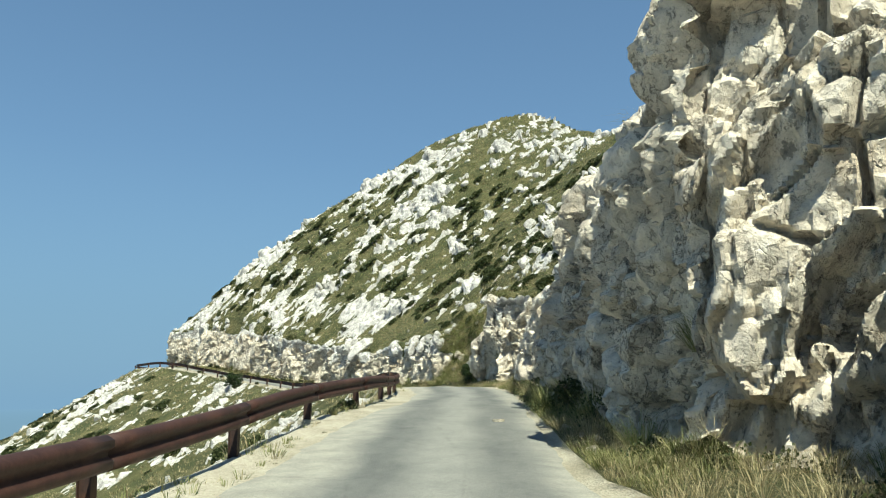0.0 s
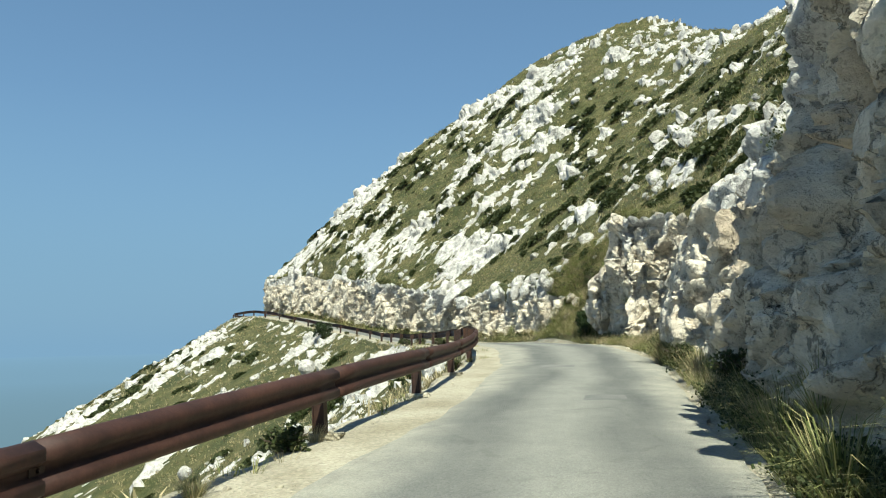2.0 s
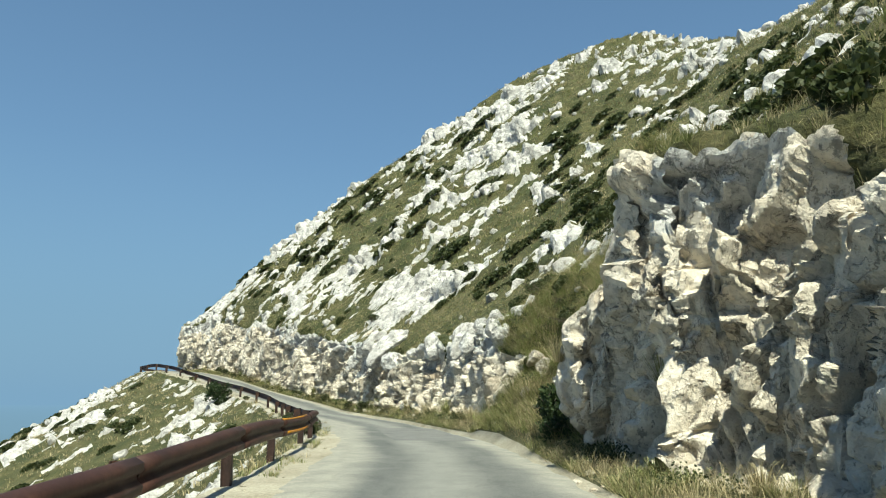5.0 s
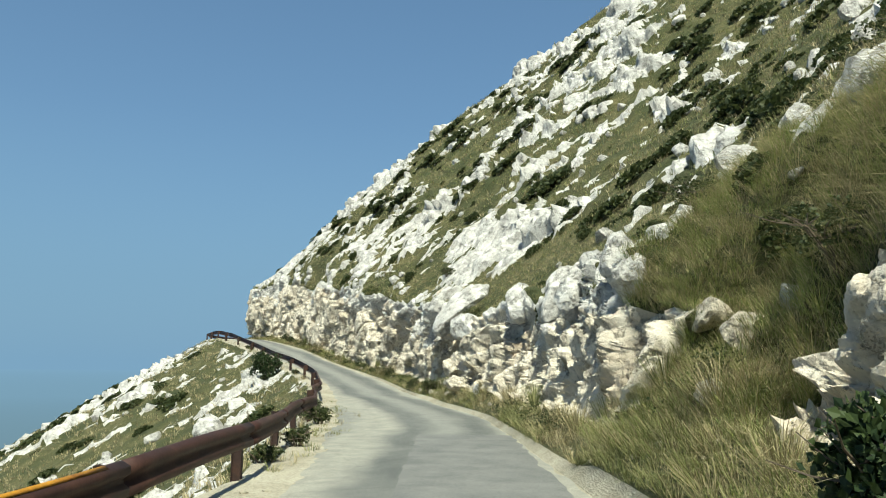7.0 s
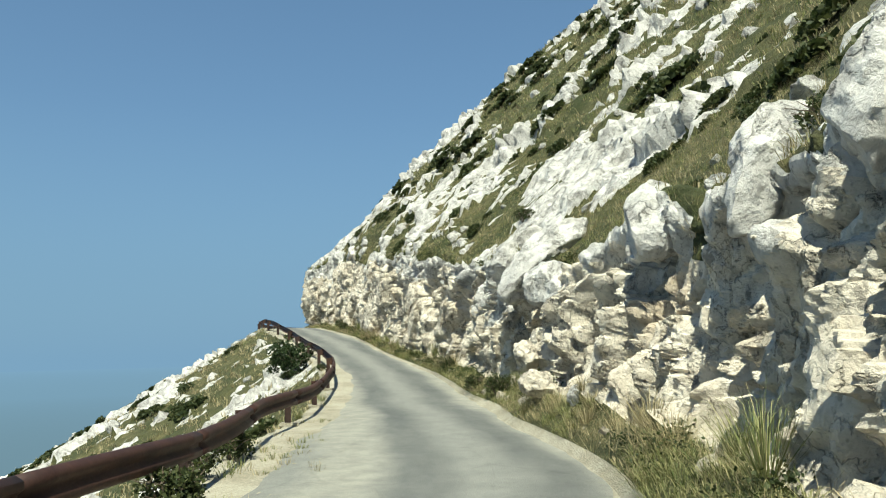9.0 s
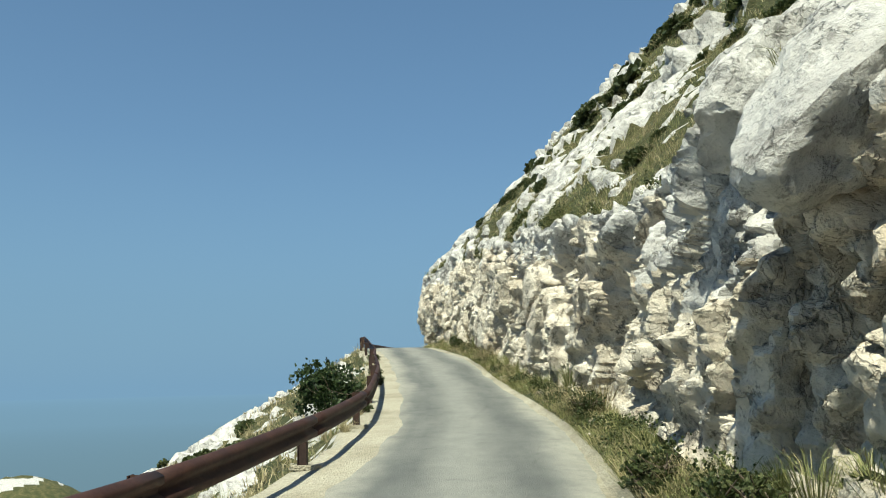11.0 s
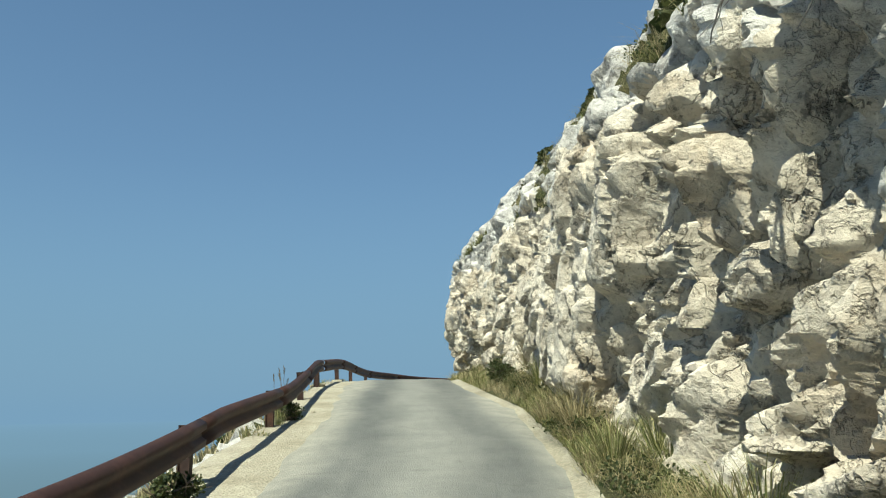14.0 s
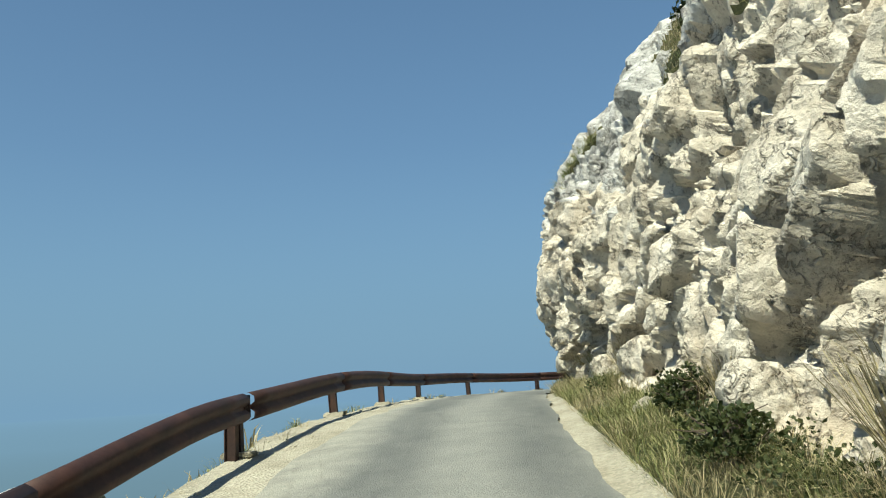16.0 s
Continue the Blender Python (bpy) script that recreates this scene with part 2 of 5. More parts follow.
def asphalt_material():
    """Old pale asphalt; the map runs across (x, metres) and along (y) the road."""
    m, nt, b = material("old_asphalt")
    uv = coords(nt, kind="UV")
    sep = nt.nodes.new("ShaderNodeSeparateXYZ")
    nt.links.new(uv, sep.inputs[0])
    wob = noise_node(nt, uv, 0.35, 3.0, 0.5)
    x = maths(nt, "ADD", sep.outputs[0], maths(nt, "MULTIPLY", maths(nt, "SUBTRACT", wob, 0.5), 0.9))

    def band(at, half, soft):
        d = maths(nt, "ABSOLUTE", maths(nt, "SUBTRACT", x, at))
        return ramp(nt, maths(nt, "DIVIDE", d, soft), (half / soft, (1, 1, 1)), (min(half / soft + 0.5, 1.0), (0, 0, 0)))

    blot = noise_node(nt, coords(nt, (1.0, 0.25, 1.0), kind="UV"), 1.1, 5.0, 0.6)
    tracks = maths(nt, "ADD", band(-1.12, 0.16, 0.9), band(0.42, 0.16, 0.9))
    tracks = maths(nt, "MULTIPLY", tracks, ramp(nt, blot, (0.25, (0.35, 0.35, 0.35)), (0.65, (1, 1, 1))))
    grain = voro_node(nt, uv, 70.0)
    spots = noise_node(nt, uv, 2.2, 6.0, 0.65)
    col = mix(nt, tracks, (0.225, 0.223, 0.197), (0.112, 0.115, 0.107))
    edge = maths(nt, "ADD", band(-2.1, 0.25, 1.0), band(1.25, 0.12, 0.8))
    col = mix(nt, maths(nt, "MULTIPLY", edge, ramp(nt, spots, (0.3, (0.225, 0.225, 0.225)), (0.6, (0.712, 0.712, 0.712)))), col, (0.352, 0.334, 0.27))
    col = mix(nt, 0.6, col, ramp(nt, spots, (0.28, (0.74, 0.74, 0.75)), (0.6, (1.05, 1.05, 1.03))), "MULTIPLY")
    col = mix(nt, 0.5, col, ramp(nt, grain.outputs["Color"], (0.1, (0.65, 0.65, 0.65)), (0.9, (1.2, 1.2, 1.18))), "MULTIPLY")
    ck = voro_node(nt, coords(nt, (0.55, 0.3, 1), kind="UV"), 1.0, "DISTANCE_TO_EDGE").outputs["Distance"]
    ck = ramp(nt, maths(nt, "ADD", ck, maths(nt, "MULTIPLY", maths(nt, "SUBTRACT", noise_node(nt, uv, 3.0), 0.5), 0.09)), (0.0, (0.5, 0.5, 0.5)), (0.006, (1, 1, 1)))
    col = mix(nt, 0.22, col, ck, "MULTIPLY")
    nt.links.new(col, b.inputs["Base Color"])
    b.inputs["Roughness"].default_value = 0.85
    bump(nt, b, maths(nt, "ADD", grain.outputs["Distance"], maths(nt, "MULTIPLY", ck, 0.6)), 0.6, 0.012)
    return m


ASPHALT = asphalt_material()


def rust_material(name, a, c, d):
    m, nt, b = material(name)
    v = coords(nt)
    n1 = noise_node(nt, v, 2.2, 6.0, 0.65)
    n2 = noise_node(nt, v, 22.0, 6.0, 0.7)
    col = ramp(nt, n1, (0.3, a), (0.5, c), (0.72, d))
    col = mix(nt, 0.6, col, ramp(nt, n2, (0.3, (0.55, 0.5, 0.5)), (0.65, (1.2, 1.15, 1.1))), "MULTIPLY")
    nt.links.new(col, b.inputs["Base Color"])
    b.inputs["Roughness"].default_value = 0.62
    b.inputs["Metallic"].default_value = 0.15
    bump(nt, b, n2, 0.35, 0.006)
    return m


RUST = rust_material("rusty_steel", (0.03, 0.016, 0.013), (0.05, 0.024, 0.019), (0.079, 0.038, 0.027))
POST_RUST = rust_material("dark_rusty_steel", (0.022, 0.015, 0.013), (0.041, 0.024, 0.019), (0.09, 0.041, 0.022))
ORANGE = rust_material("orange_paint", (0.315, 0.128, 0.015), (0.465, 0.225, 0.022), (0.225, 0.09, 0.022))


def leaf_material(name, c1, c2, c3):
    m, nt, b = material(name)
    g = nt.nodes.new("ShaderNodeNewGeometry")
    col = ramp(nt, g.outputs["Random Per Island"], (0.0, c1), (0.5, c2), (1.0, c3))
    nt.links.new(col, b.inputs["Base Color"])
    b.inputs["Roughness"].default_value = 0.6
    t = nt.nodes.new("ShaderNodeBsdfTranslucent")
    nt.links.new(col, t.inputs[0])
    ms = nt.nodes.new("ShaderNodeMixShader")
    ms.inputs[0].default_value = 0.3
    nt.links.new(b.outputs[0], ms.inputs[1])
    nt.links.new(t.outputs[0], ms.inputs[2])
    nt.links.new(ms.outputs[0], nt.nodes["Material Output"].inputs[0])
    return m


GREEN_GRASS = leaf_material("green_grass", (0.111, 0.138, 0.044), (0.221, 0.231, 0.083), (0.42, 0.37, 0.189))
FRESH_GRASS = leaf_material("fresh_grass", (0.133, 0.177, 0.044), (0.243, 0.276, 0.083), (0.398, 0.365, 0.166))
DRY_GRASS = leaf_material("dry_grass", (0.199, 0.172, 0.086), (0.343, 0.287, 0.155), (0.552, 0.464, 0.276))
LEAF = leaf_material("bush_leaf", (0.014, 0.028, 0.01), (0.028, 0.048, 0.014), (0.056, 0.08, 0.024))
LOW_LEAF = leaf_material("shrub_leaf", (0.028, 0.042, 0.013), (0.048, 0.062, 0.019), (0.088, 0.096, 0.034))


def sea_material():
    m, nt, b = material("sea_painted_haze")
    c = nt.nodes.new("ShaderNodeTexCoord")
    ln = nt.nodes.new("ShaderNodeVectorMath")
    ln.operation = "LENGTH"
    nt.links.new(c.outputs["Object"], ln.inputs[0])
    # the sheet glows; haze is painted in, paler and bluer with distance
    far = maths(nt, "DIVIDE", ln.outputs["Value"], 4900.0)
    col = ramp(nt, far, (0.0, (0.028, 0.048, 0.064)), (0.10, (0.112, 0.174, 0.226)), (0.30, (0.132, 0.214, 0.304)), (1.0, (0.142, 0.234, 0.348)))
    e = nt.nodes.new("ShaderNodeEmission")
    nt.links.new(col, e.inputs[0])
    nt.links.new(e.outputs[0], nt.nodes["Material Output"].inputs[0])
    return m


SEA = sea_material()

# ---- mesh helpers ----


def np_mesh(name, verts, faces, mats, index=None, flat=False, uv=None, sharp=0):
    """A mesh from arrays: verts (n, 3), faces (m, k)."""
    me = bpy.data.meshes.new(name)
    nf, k = faces.shape
    me.vertices.add(len(verts))
    me.vertices.foreach_set("co", np.ascontiguousarray(verts, dtype=np.float32).ravel())
    me.loops.add(nf * k)
    me.loops.foreach_set("vertex_index", np.ascontiguousarray(faces, dtype=np.int32).ravel())
    me.polygons.add(nf)
    me.polygons.foreach_set("loop_start", np.arange(0, nf * k, k, dtype=np.int32))
    if index is not None:
        me.polygons.foreach_set("material_index", np.ascontiguousarray(index, dtype=np.int32))
    for m in mats:
        me.materials.append(m)
    if uv is not None:
        layer = me.uv_layers.new(name="map")
        layer.data.foreach_set("uv", np.ascontiguousarray(uv[faces.ravel()], dtype=np.float32).ravel())
    me.update(calc_edges=True)
    me.polygons.foreach_set("use_smooth", np.full(nf, not flat))
    me.validate()
    if sharp:
        me.set_sharp_from_angle(angle=radians(sharp))
    return me


def grid_faces(a, b):
    i = np.arange(a - 1)[:, None] * b + np.arange(b - 1)[None, :]
    return np.stack([i, i + b, i + b + 1, i + 1], -1).reshape(-1, 4)


def part(name, bm, mat, parent=None, label=""):
    """One bmesh as one mesh object under a thing or a part."""
    me = bpy.data.meshes.new(name)
    bm.to_mesh(me)
    bm.free()
    me.materials.append(mat)
    ob = new(name, me)
    ob.parent = parent
    return tagged(ob, label) if label else ob


# ---- the road's line ----
EYE = 1.44
line = [(e[0], e[1], e[2] - EYE) for t, e, g, r in PATH]
line = [(0.62, -40.0, -4.6), (0.72, -12.0, -2.25)] + line
line += [(-28.6, 93.7, 3.62), (-32.4, 98.0, 4.06), (-36.0, 102.3, 4.12), (-39.0, 106.4, 4.1), (-40.8, 111.0, 4.08),
         (-40.8, 116.4, 4.0), (-38.4, 121.8, 4.1), (-33.6, 127.0, 4.3), (-26.0, 132.0, 4.7), (-14.0, 137.0, 5.2), (0.0, 142.0, 5.6)]
line = np.array(line)
CHORD = np.r_[0, np.cumsum(np.linalg.norm(np.diff(line[:, :2], axis=0), axis=1))]
STEP = 0.1
grid_s = np.arange(0, CHORD[-1], STEP)
centre = np.stack([np.interp(grid_s, CHORD, line[:, k]) for k in range(3)], -1)
kern = np.hanning(61)
kern /= kern.sum()
pad = np.concatenate([centre[:1] - (centre[1] - centre[0]) * np.arange(30, 0, -1)[:, None], centre,
                      centre[-1:] + (centre[-1] - centre[-2]) * np.arange(1, 31)[:, None]])
centre = np.stack([np.convolve(pad[:, k], kern, "valid") for k in range(3)], -1)
S0 = grid_s[np.argmin(np.abs(centre[:, 1] - PATH[0][1][1]))]
grid_s = grid_s - S0
along = np.gradient(centre[:, :2], axis=0)
along /= np.linalg.norm(along, axis=1)[:, None]


def place(s, d, h):
    """World places from metres along the road, to its right, and above it."""
    c = [np.interp(s, grid_s, centre[:, k]) for k in range(3)]
    tx, ty = np.interp(s, grid_s, along[:, 0]), np.interp(s, grid_s, along[:, 1])
    q = np.sqrt(tx * tx + ty * ty)
    return np.stack([c[0] + d * ty / q, c[1] - d * tx / q, c[2] + h], -1)


def nearest(xy):
    """For places in plan: metres along the road, to its right (left: minus), and the road's height."""
    c, a, z = centre[::8, :2], along[::8], centre[::8, 2]
    s, d, h = [], [], []
    for i in range(0, len(xy), 20000):
        q = xy[i:i + 20000]
        dd = ((q[:, None, :] - c[None]) ** 2).sum(-1)
        j = dd.argmin(1)
        off = q - c[j]
        side = np.sign(off[:, 0] * a[j, 1] - off[:, 1] * a[j, 0])
        s.append(grid_s[::8][j]), d.append(side * np.sqrt(dd[np.arange(len(q)), j])), h.append(z[j])
    return np.concatenate(s), np.concatenate(d), np.concatenate(h)


# the barrier's posts, and the asphalt's edge under the rock
BARRIER_S = [-14, 8, 12, 14.5, 17.6, 21, 25, 31, 40, 44, 48, 51, 54, 60, 64, 68, 71, 75, 79, 82, 87, 92, 96, 100, 103, 108, 150]
BARRIER_D = [-3.1, -3.15, -3.05, -2.9, -2.62, -2.5, -2.7, -2.9, -3.15, -2.95, -2.9, -3.2, -3.6, -3.95, -3.75, -2.98, -2.68, -2.42, -2.32, -2.42, -2.6, -2.8, -2.62, -2.7, -2.8, -2.65, -2.65]
EDGE_S = [0, 12, 15, 25, 28, 32, 46, 51, 54, 58, 65, 69, 78, 85, 90, 94, 97, 100, 104, 115]
EDGE_D = [1.2, 1.05, 1.05, 1.35, 1.4, 1.2, 1.35, 1.2, 1.1, 0.9, 0.9, 1.25, 1.3, 1.05, 1.0, 1.2, 1.3, 0.95, 0.8, 0.85]
NAT_S = [40, 58, 72, 84, 100, 130]
NAT_N = [0.92, 0.90, 0.88, 0.99, 0.99, 0.99]
NAT_C = [0.5, 0.4, 0.8, 2.5, 3.2, 3.2]


def hill(d, s):
    """Height of the natural slope above the road."""
    n, c = np.interp(s, NAT_S, NAT_N), np.interp(s, NAT_S, NAT_C)
    a, w = np.interp(s, [48, 60, 75, 88], [28.0, 28.0, 27.5, 28.0]), np.interp(s, [60, 88], [8.0, 9.0])
    return n * np.where(d < a, d, a + w * (1 - np.exp(-(d - a) / w))) + c * (1 - np.exp(-d / 2.0)) - 0.08 * np.maximum(d - a - 0.85 * w, 0) ** 2


# along the road: where the cut's foot stands, its height, and where its top edge is
CUT_KEYS = np.array([
    (-40, 1.9, 0.2, 2.5, 4.4), (-3, 2.4, 0.2, 2.9, 3.6), (3.0, 2.9, 0.25, 3.5, 2.4), (5.1, 3.0, 0.25, 3.6, 2.4), (6.2, 3.7, 0.3, 4.5, 5.2), (7.1, 3.9, 0.3, 4.6, 6.3), (7.75, 3.3, 0.3, 3.7, 6.4), (8.3, 2.4, 0.25, 2.55, 6.2), (8.8, 2.4, 0.25, 2.45, 5.9), (9.4, 2.45, 0.2, 2.25, 5.2),
    (10.5, 2.25, 0.2, 2.2, 4.6), (13, 2.1, 0.2, 2.1, 4.5), (14.8, 2.0, 0.2, 2.2, 4.3), (15.6, 1.8, 0.2, 1.95, 4.1), (18, 1.9, 0.2, 2.2, 3.9),
    (22, 1.9, 0.2, 2.5, 3.8), (25, 1.9, 0.2, 2.8, 3.8), (29, 1.8, 0.2, 2.6, 3.2), (30.5, 2.4, 0.25, 3.0, 3.6), (32.5, 2.6, 0.25, 3.3, 3.8), (34.0, 3.3, 0.25, 4.0, 3.9), (35.1, 2.65, 0.25, 3.2, 3.9), (36.0, 2.3, 0.2, 1.95, 3.9), (36.8, 2.35, 0.2, 1.9, 4.0), (37.5, 2.4, 0.2, 2.5, 3.8), (38.7, 2.5, 0.25, 2.8, 2.7),
    (39.4, 2.4, 0.25, 2.05, 2.5), (40.4, 2.5, 0.3, 2.2, 2.4), (41.4, 2.5, 0.5, 2.7, 2.3), (43.0, 2.6, 0.9, 3.3, 2.4), (44.6, 2.7, 1.1, 3.4, 2.4), (45.4, 2.8, 1.35, 3.9, 2.6), (48.0, 2.8, 1.3, 3.9, 2.6), (48.8, 2.5, 0.7, 3.1, 2.8), (50.6, 2.35, 0.6, 2.9, 2.9),
    (52.2, 2.3, 0.6, 3.0, 2.8), (53.4, 2.1, 0.6, 2.6, 3.0), (56.4, 1.95, 0.65, 2.5, 3.1), (60, 1.75, 0.7, 2.3, 3.1), (64, 2.0, 0.7, 2.6, 2.9), (66, 1.95, 0.7, 2.4, 3.1),
    (67.3, 2.8, 0.6, 3.1, 2.9), (68.3, 2.9, 0.6, 2.5, 3.4), (70, 2.6, 0.6, 2.4, 3.6), (71.2, 2.0, 0.55, 2.2, 3.9), (74.4, 2.2, 0.5, 2.5, 3.8),
    (79, 2.15, 0.4, 2.35, 3.7), (84, 2.1, 0.25, 2.2, 3.8), (88, 2.0, 0.25, 2.1, 4.2), (91, 2.0, 0.25, 2.2, 4.7), (95, 1.95, 0.25, 2.3, 4.6), (98.4, 2.2, 0.3, 2.8, 4.4),
    (102, 2.4, 0.3, 3.2, 4.3), (107, 2.1, 0.25, 2.8, 4.2), (113, 1.65, 0.25, 1.3, 4.5), (120, 1.7, 0.2, 1.75, 4.6), (180, 1.95, 0.2, 2.3, 4.8)])
# how far the face bulges over its foot
BELLY_S = [6.8, 8.2, 9.6, 11.5, 35.4, 36.0, 36.9, 37.5, 38.9, 39.4, 40.4, 41, 67.2, 68.3, 70, 71, 106, 110, 116, 121]
BELLY_D = [0.1, 0.36, 0.3, 0, 0, 0.55, 0.5, 0, 0, 0.4, 0.35, 0, 0, -0.2, -0.15, 0, 0, 0.4, 0.4, 0]


def grassy(p, s, d):
    """Over 0: turf; under 0: bare rock, on the natural slope."""
    u = p @ np.array((0.60, 0.48, 0.64))
    q = p - 0.3 * u[:, None] * np.array((0.60, 0.48, 0.64))[None]
    n = fbm(q * 0.22, 3, 3) * 0.85 + fbm(q * 0.9, 3, 9) * 1.0 + fbm(q * 2.6, 2, 13) * 0.45
    bias = np.interp(s, [0, 30, 45, 60, 72, 80, 92, 110, 140], [0.12, 0.18, 0.33, 0.34, 0.29, 0.22, 0.17, 0.10, 0.10])
    return n + bias - 0.06 * smooth(14, 30, d)


def rough(p):
    """Relief of the blasted face: ribs and recesses, broken facets of three sizes and open joints; some stretches smooth, some shattered."""
    w = p + 0.30 * np.stack([fbm(p * 0.8, 2, 31), fbm(p * 0.8, 2, 37), fbm(p * 0.8, 2, 41)], -1)
    w = w + 0.05 * np.stack([fbm(p * 3.3, 2, 131), fbm(p * 3.3, 2, 137), fbm(p * 3.3, 2, 141)], -1)
    q = np.stack([w[:, 0] * 0.8 + w[:, 1] * 0.6, w[:, 1] * 0.8 - w[:, 0] * 0.6 + 0.3 * w[:, 2], w[:, 2] * 0.8 + 0.2 * w[:, 1]], -1)
    h0, e0 = slabs(q * np.array([0.34, 0.34, 0.16]), 45, 0.8, (0.10, 0.15, 0.0), 0.10)
    h1, e1 = slabs(q * np.array([0.74, 0.74, 0.46]), 51, 1.5, (0.18, 0.22, 0.1), 0.13)
    h2, e2 = slabs(q * np.array([1.7, 1.7, 1.2]), 61, 2.2, (0.2, 0.25, 0.05), 0.18)
    h3, e3 = slabs(q * np.array([4.0, 4.0, 3.2]), 71, 2.6, (0, 0, 0), 0.32)
    chip = np.maximum(smooth(-0.10, 0.14, fbm(p * 0.5, 3, 91)), 0.85 * (1 - smooth(24, 30, p[:, 1])) * smooth(9, 11, p[:, 1]))
    split = smooth(-0.10, 0.12, fbm(p * 1.1 + 40, 3, 95))
    out = 0.74 * h0 + 0.52 * h1 + (0.20 + 0.32 * chip) * h2 + (0.07 + 0.17 * split) * h3
    out += 0.10 * fbm(p * 2.6, 3, 97) + 0.03 * fbm(p * 9.0, 2, 99)
    out -= 0.35 * (1 - smooth(0.0, 0.06, e0)) * smooth(-0.1, 0.2, vnoise(p * 0.5, 98)) + 0.26 * (1 - smooth(0.0, 0.085, e1))
    out -= (0.09 + 0.18 * chip) * (1 - smooth(0.0, 0.13, e2)) + (0.02 + 0.09 * split) * (1 - smooth(0.0, 0.26, e3))
    return out


UPHILL = (0.60, 0.48, 0.64)


def rounded(p, size=1.0):
    """Relief of the weathered slope: smooth slabs and boulders drawn out along the fall of the hill."""
    u = p @ np.array(UPHILL)
    q = p - 0.22 * u[:, None] * np.array(UPHILL)[None]
    q = q + 0.30 * np.stack([fbm(p * 0.6, 2, 131), fbm(p * 0.6, 2, 137), fbm(p * 0.6, 2, 141)], -1)
    h1, e1 = blocks(q * 0.40 / size, 151, 0.5)
    h2, e2 = slabs(q * 0.85 / size, 161, 0.9, (0, 0, 0), 0.16)
    h3, e3 = slabs(q * 2.1 / size, 171, 1.2, (0, 0, 0), 0.25)
    out = 1.10 * (h1 + 0.35) * smooth(-0.02, 0.34, e1) + 0.62 * (h2 + 0.12) * (0.45 + 0.55 * smooth(0, 0.30, e2)) + 0.22 * h3
    out -= 0.26 * (1 - smooth(0.0, 0.14, e2)) + 0.08 * (1 - smooth(0.0, 0.2, e3))
    return out * size


def normals_of(v, a, b):
    g = v.reshape(a, b, 3)
    n = np.cross(np.gradient(g, axis=0), np.gradient(g, axis=1))
    n /= np.linalg.norm(n, axis=-1)[..., None] + 1e-9
    n = n.reshape(-1, 3)
    return n


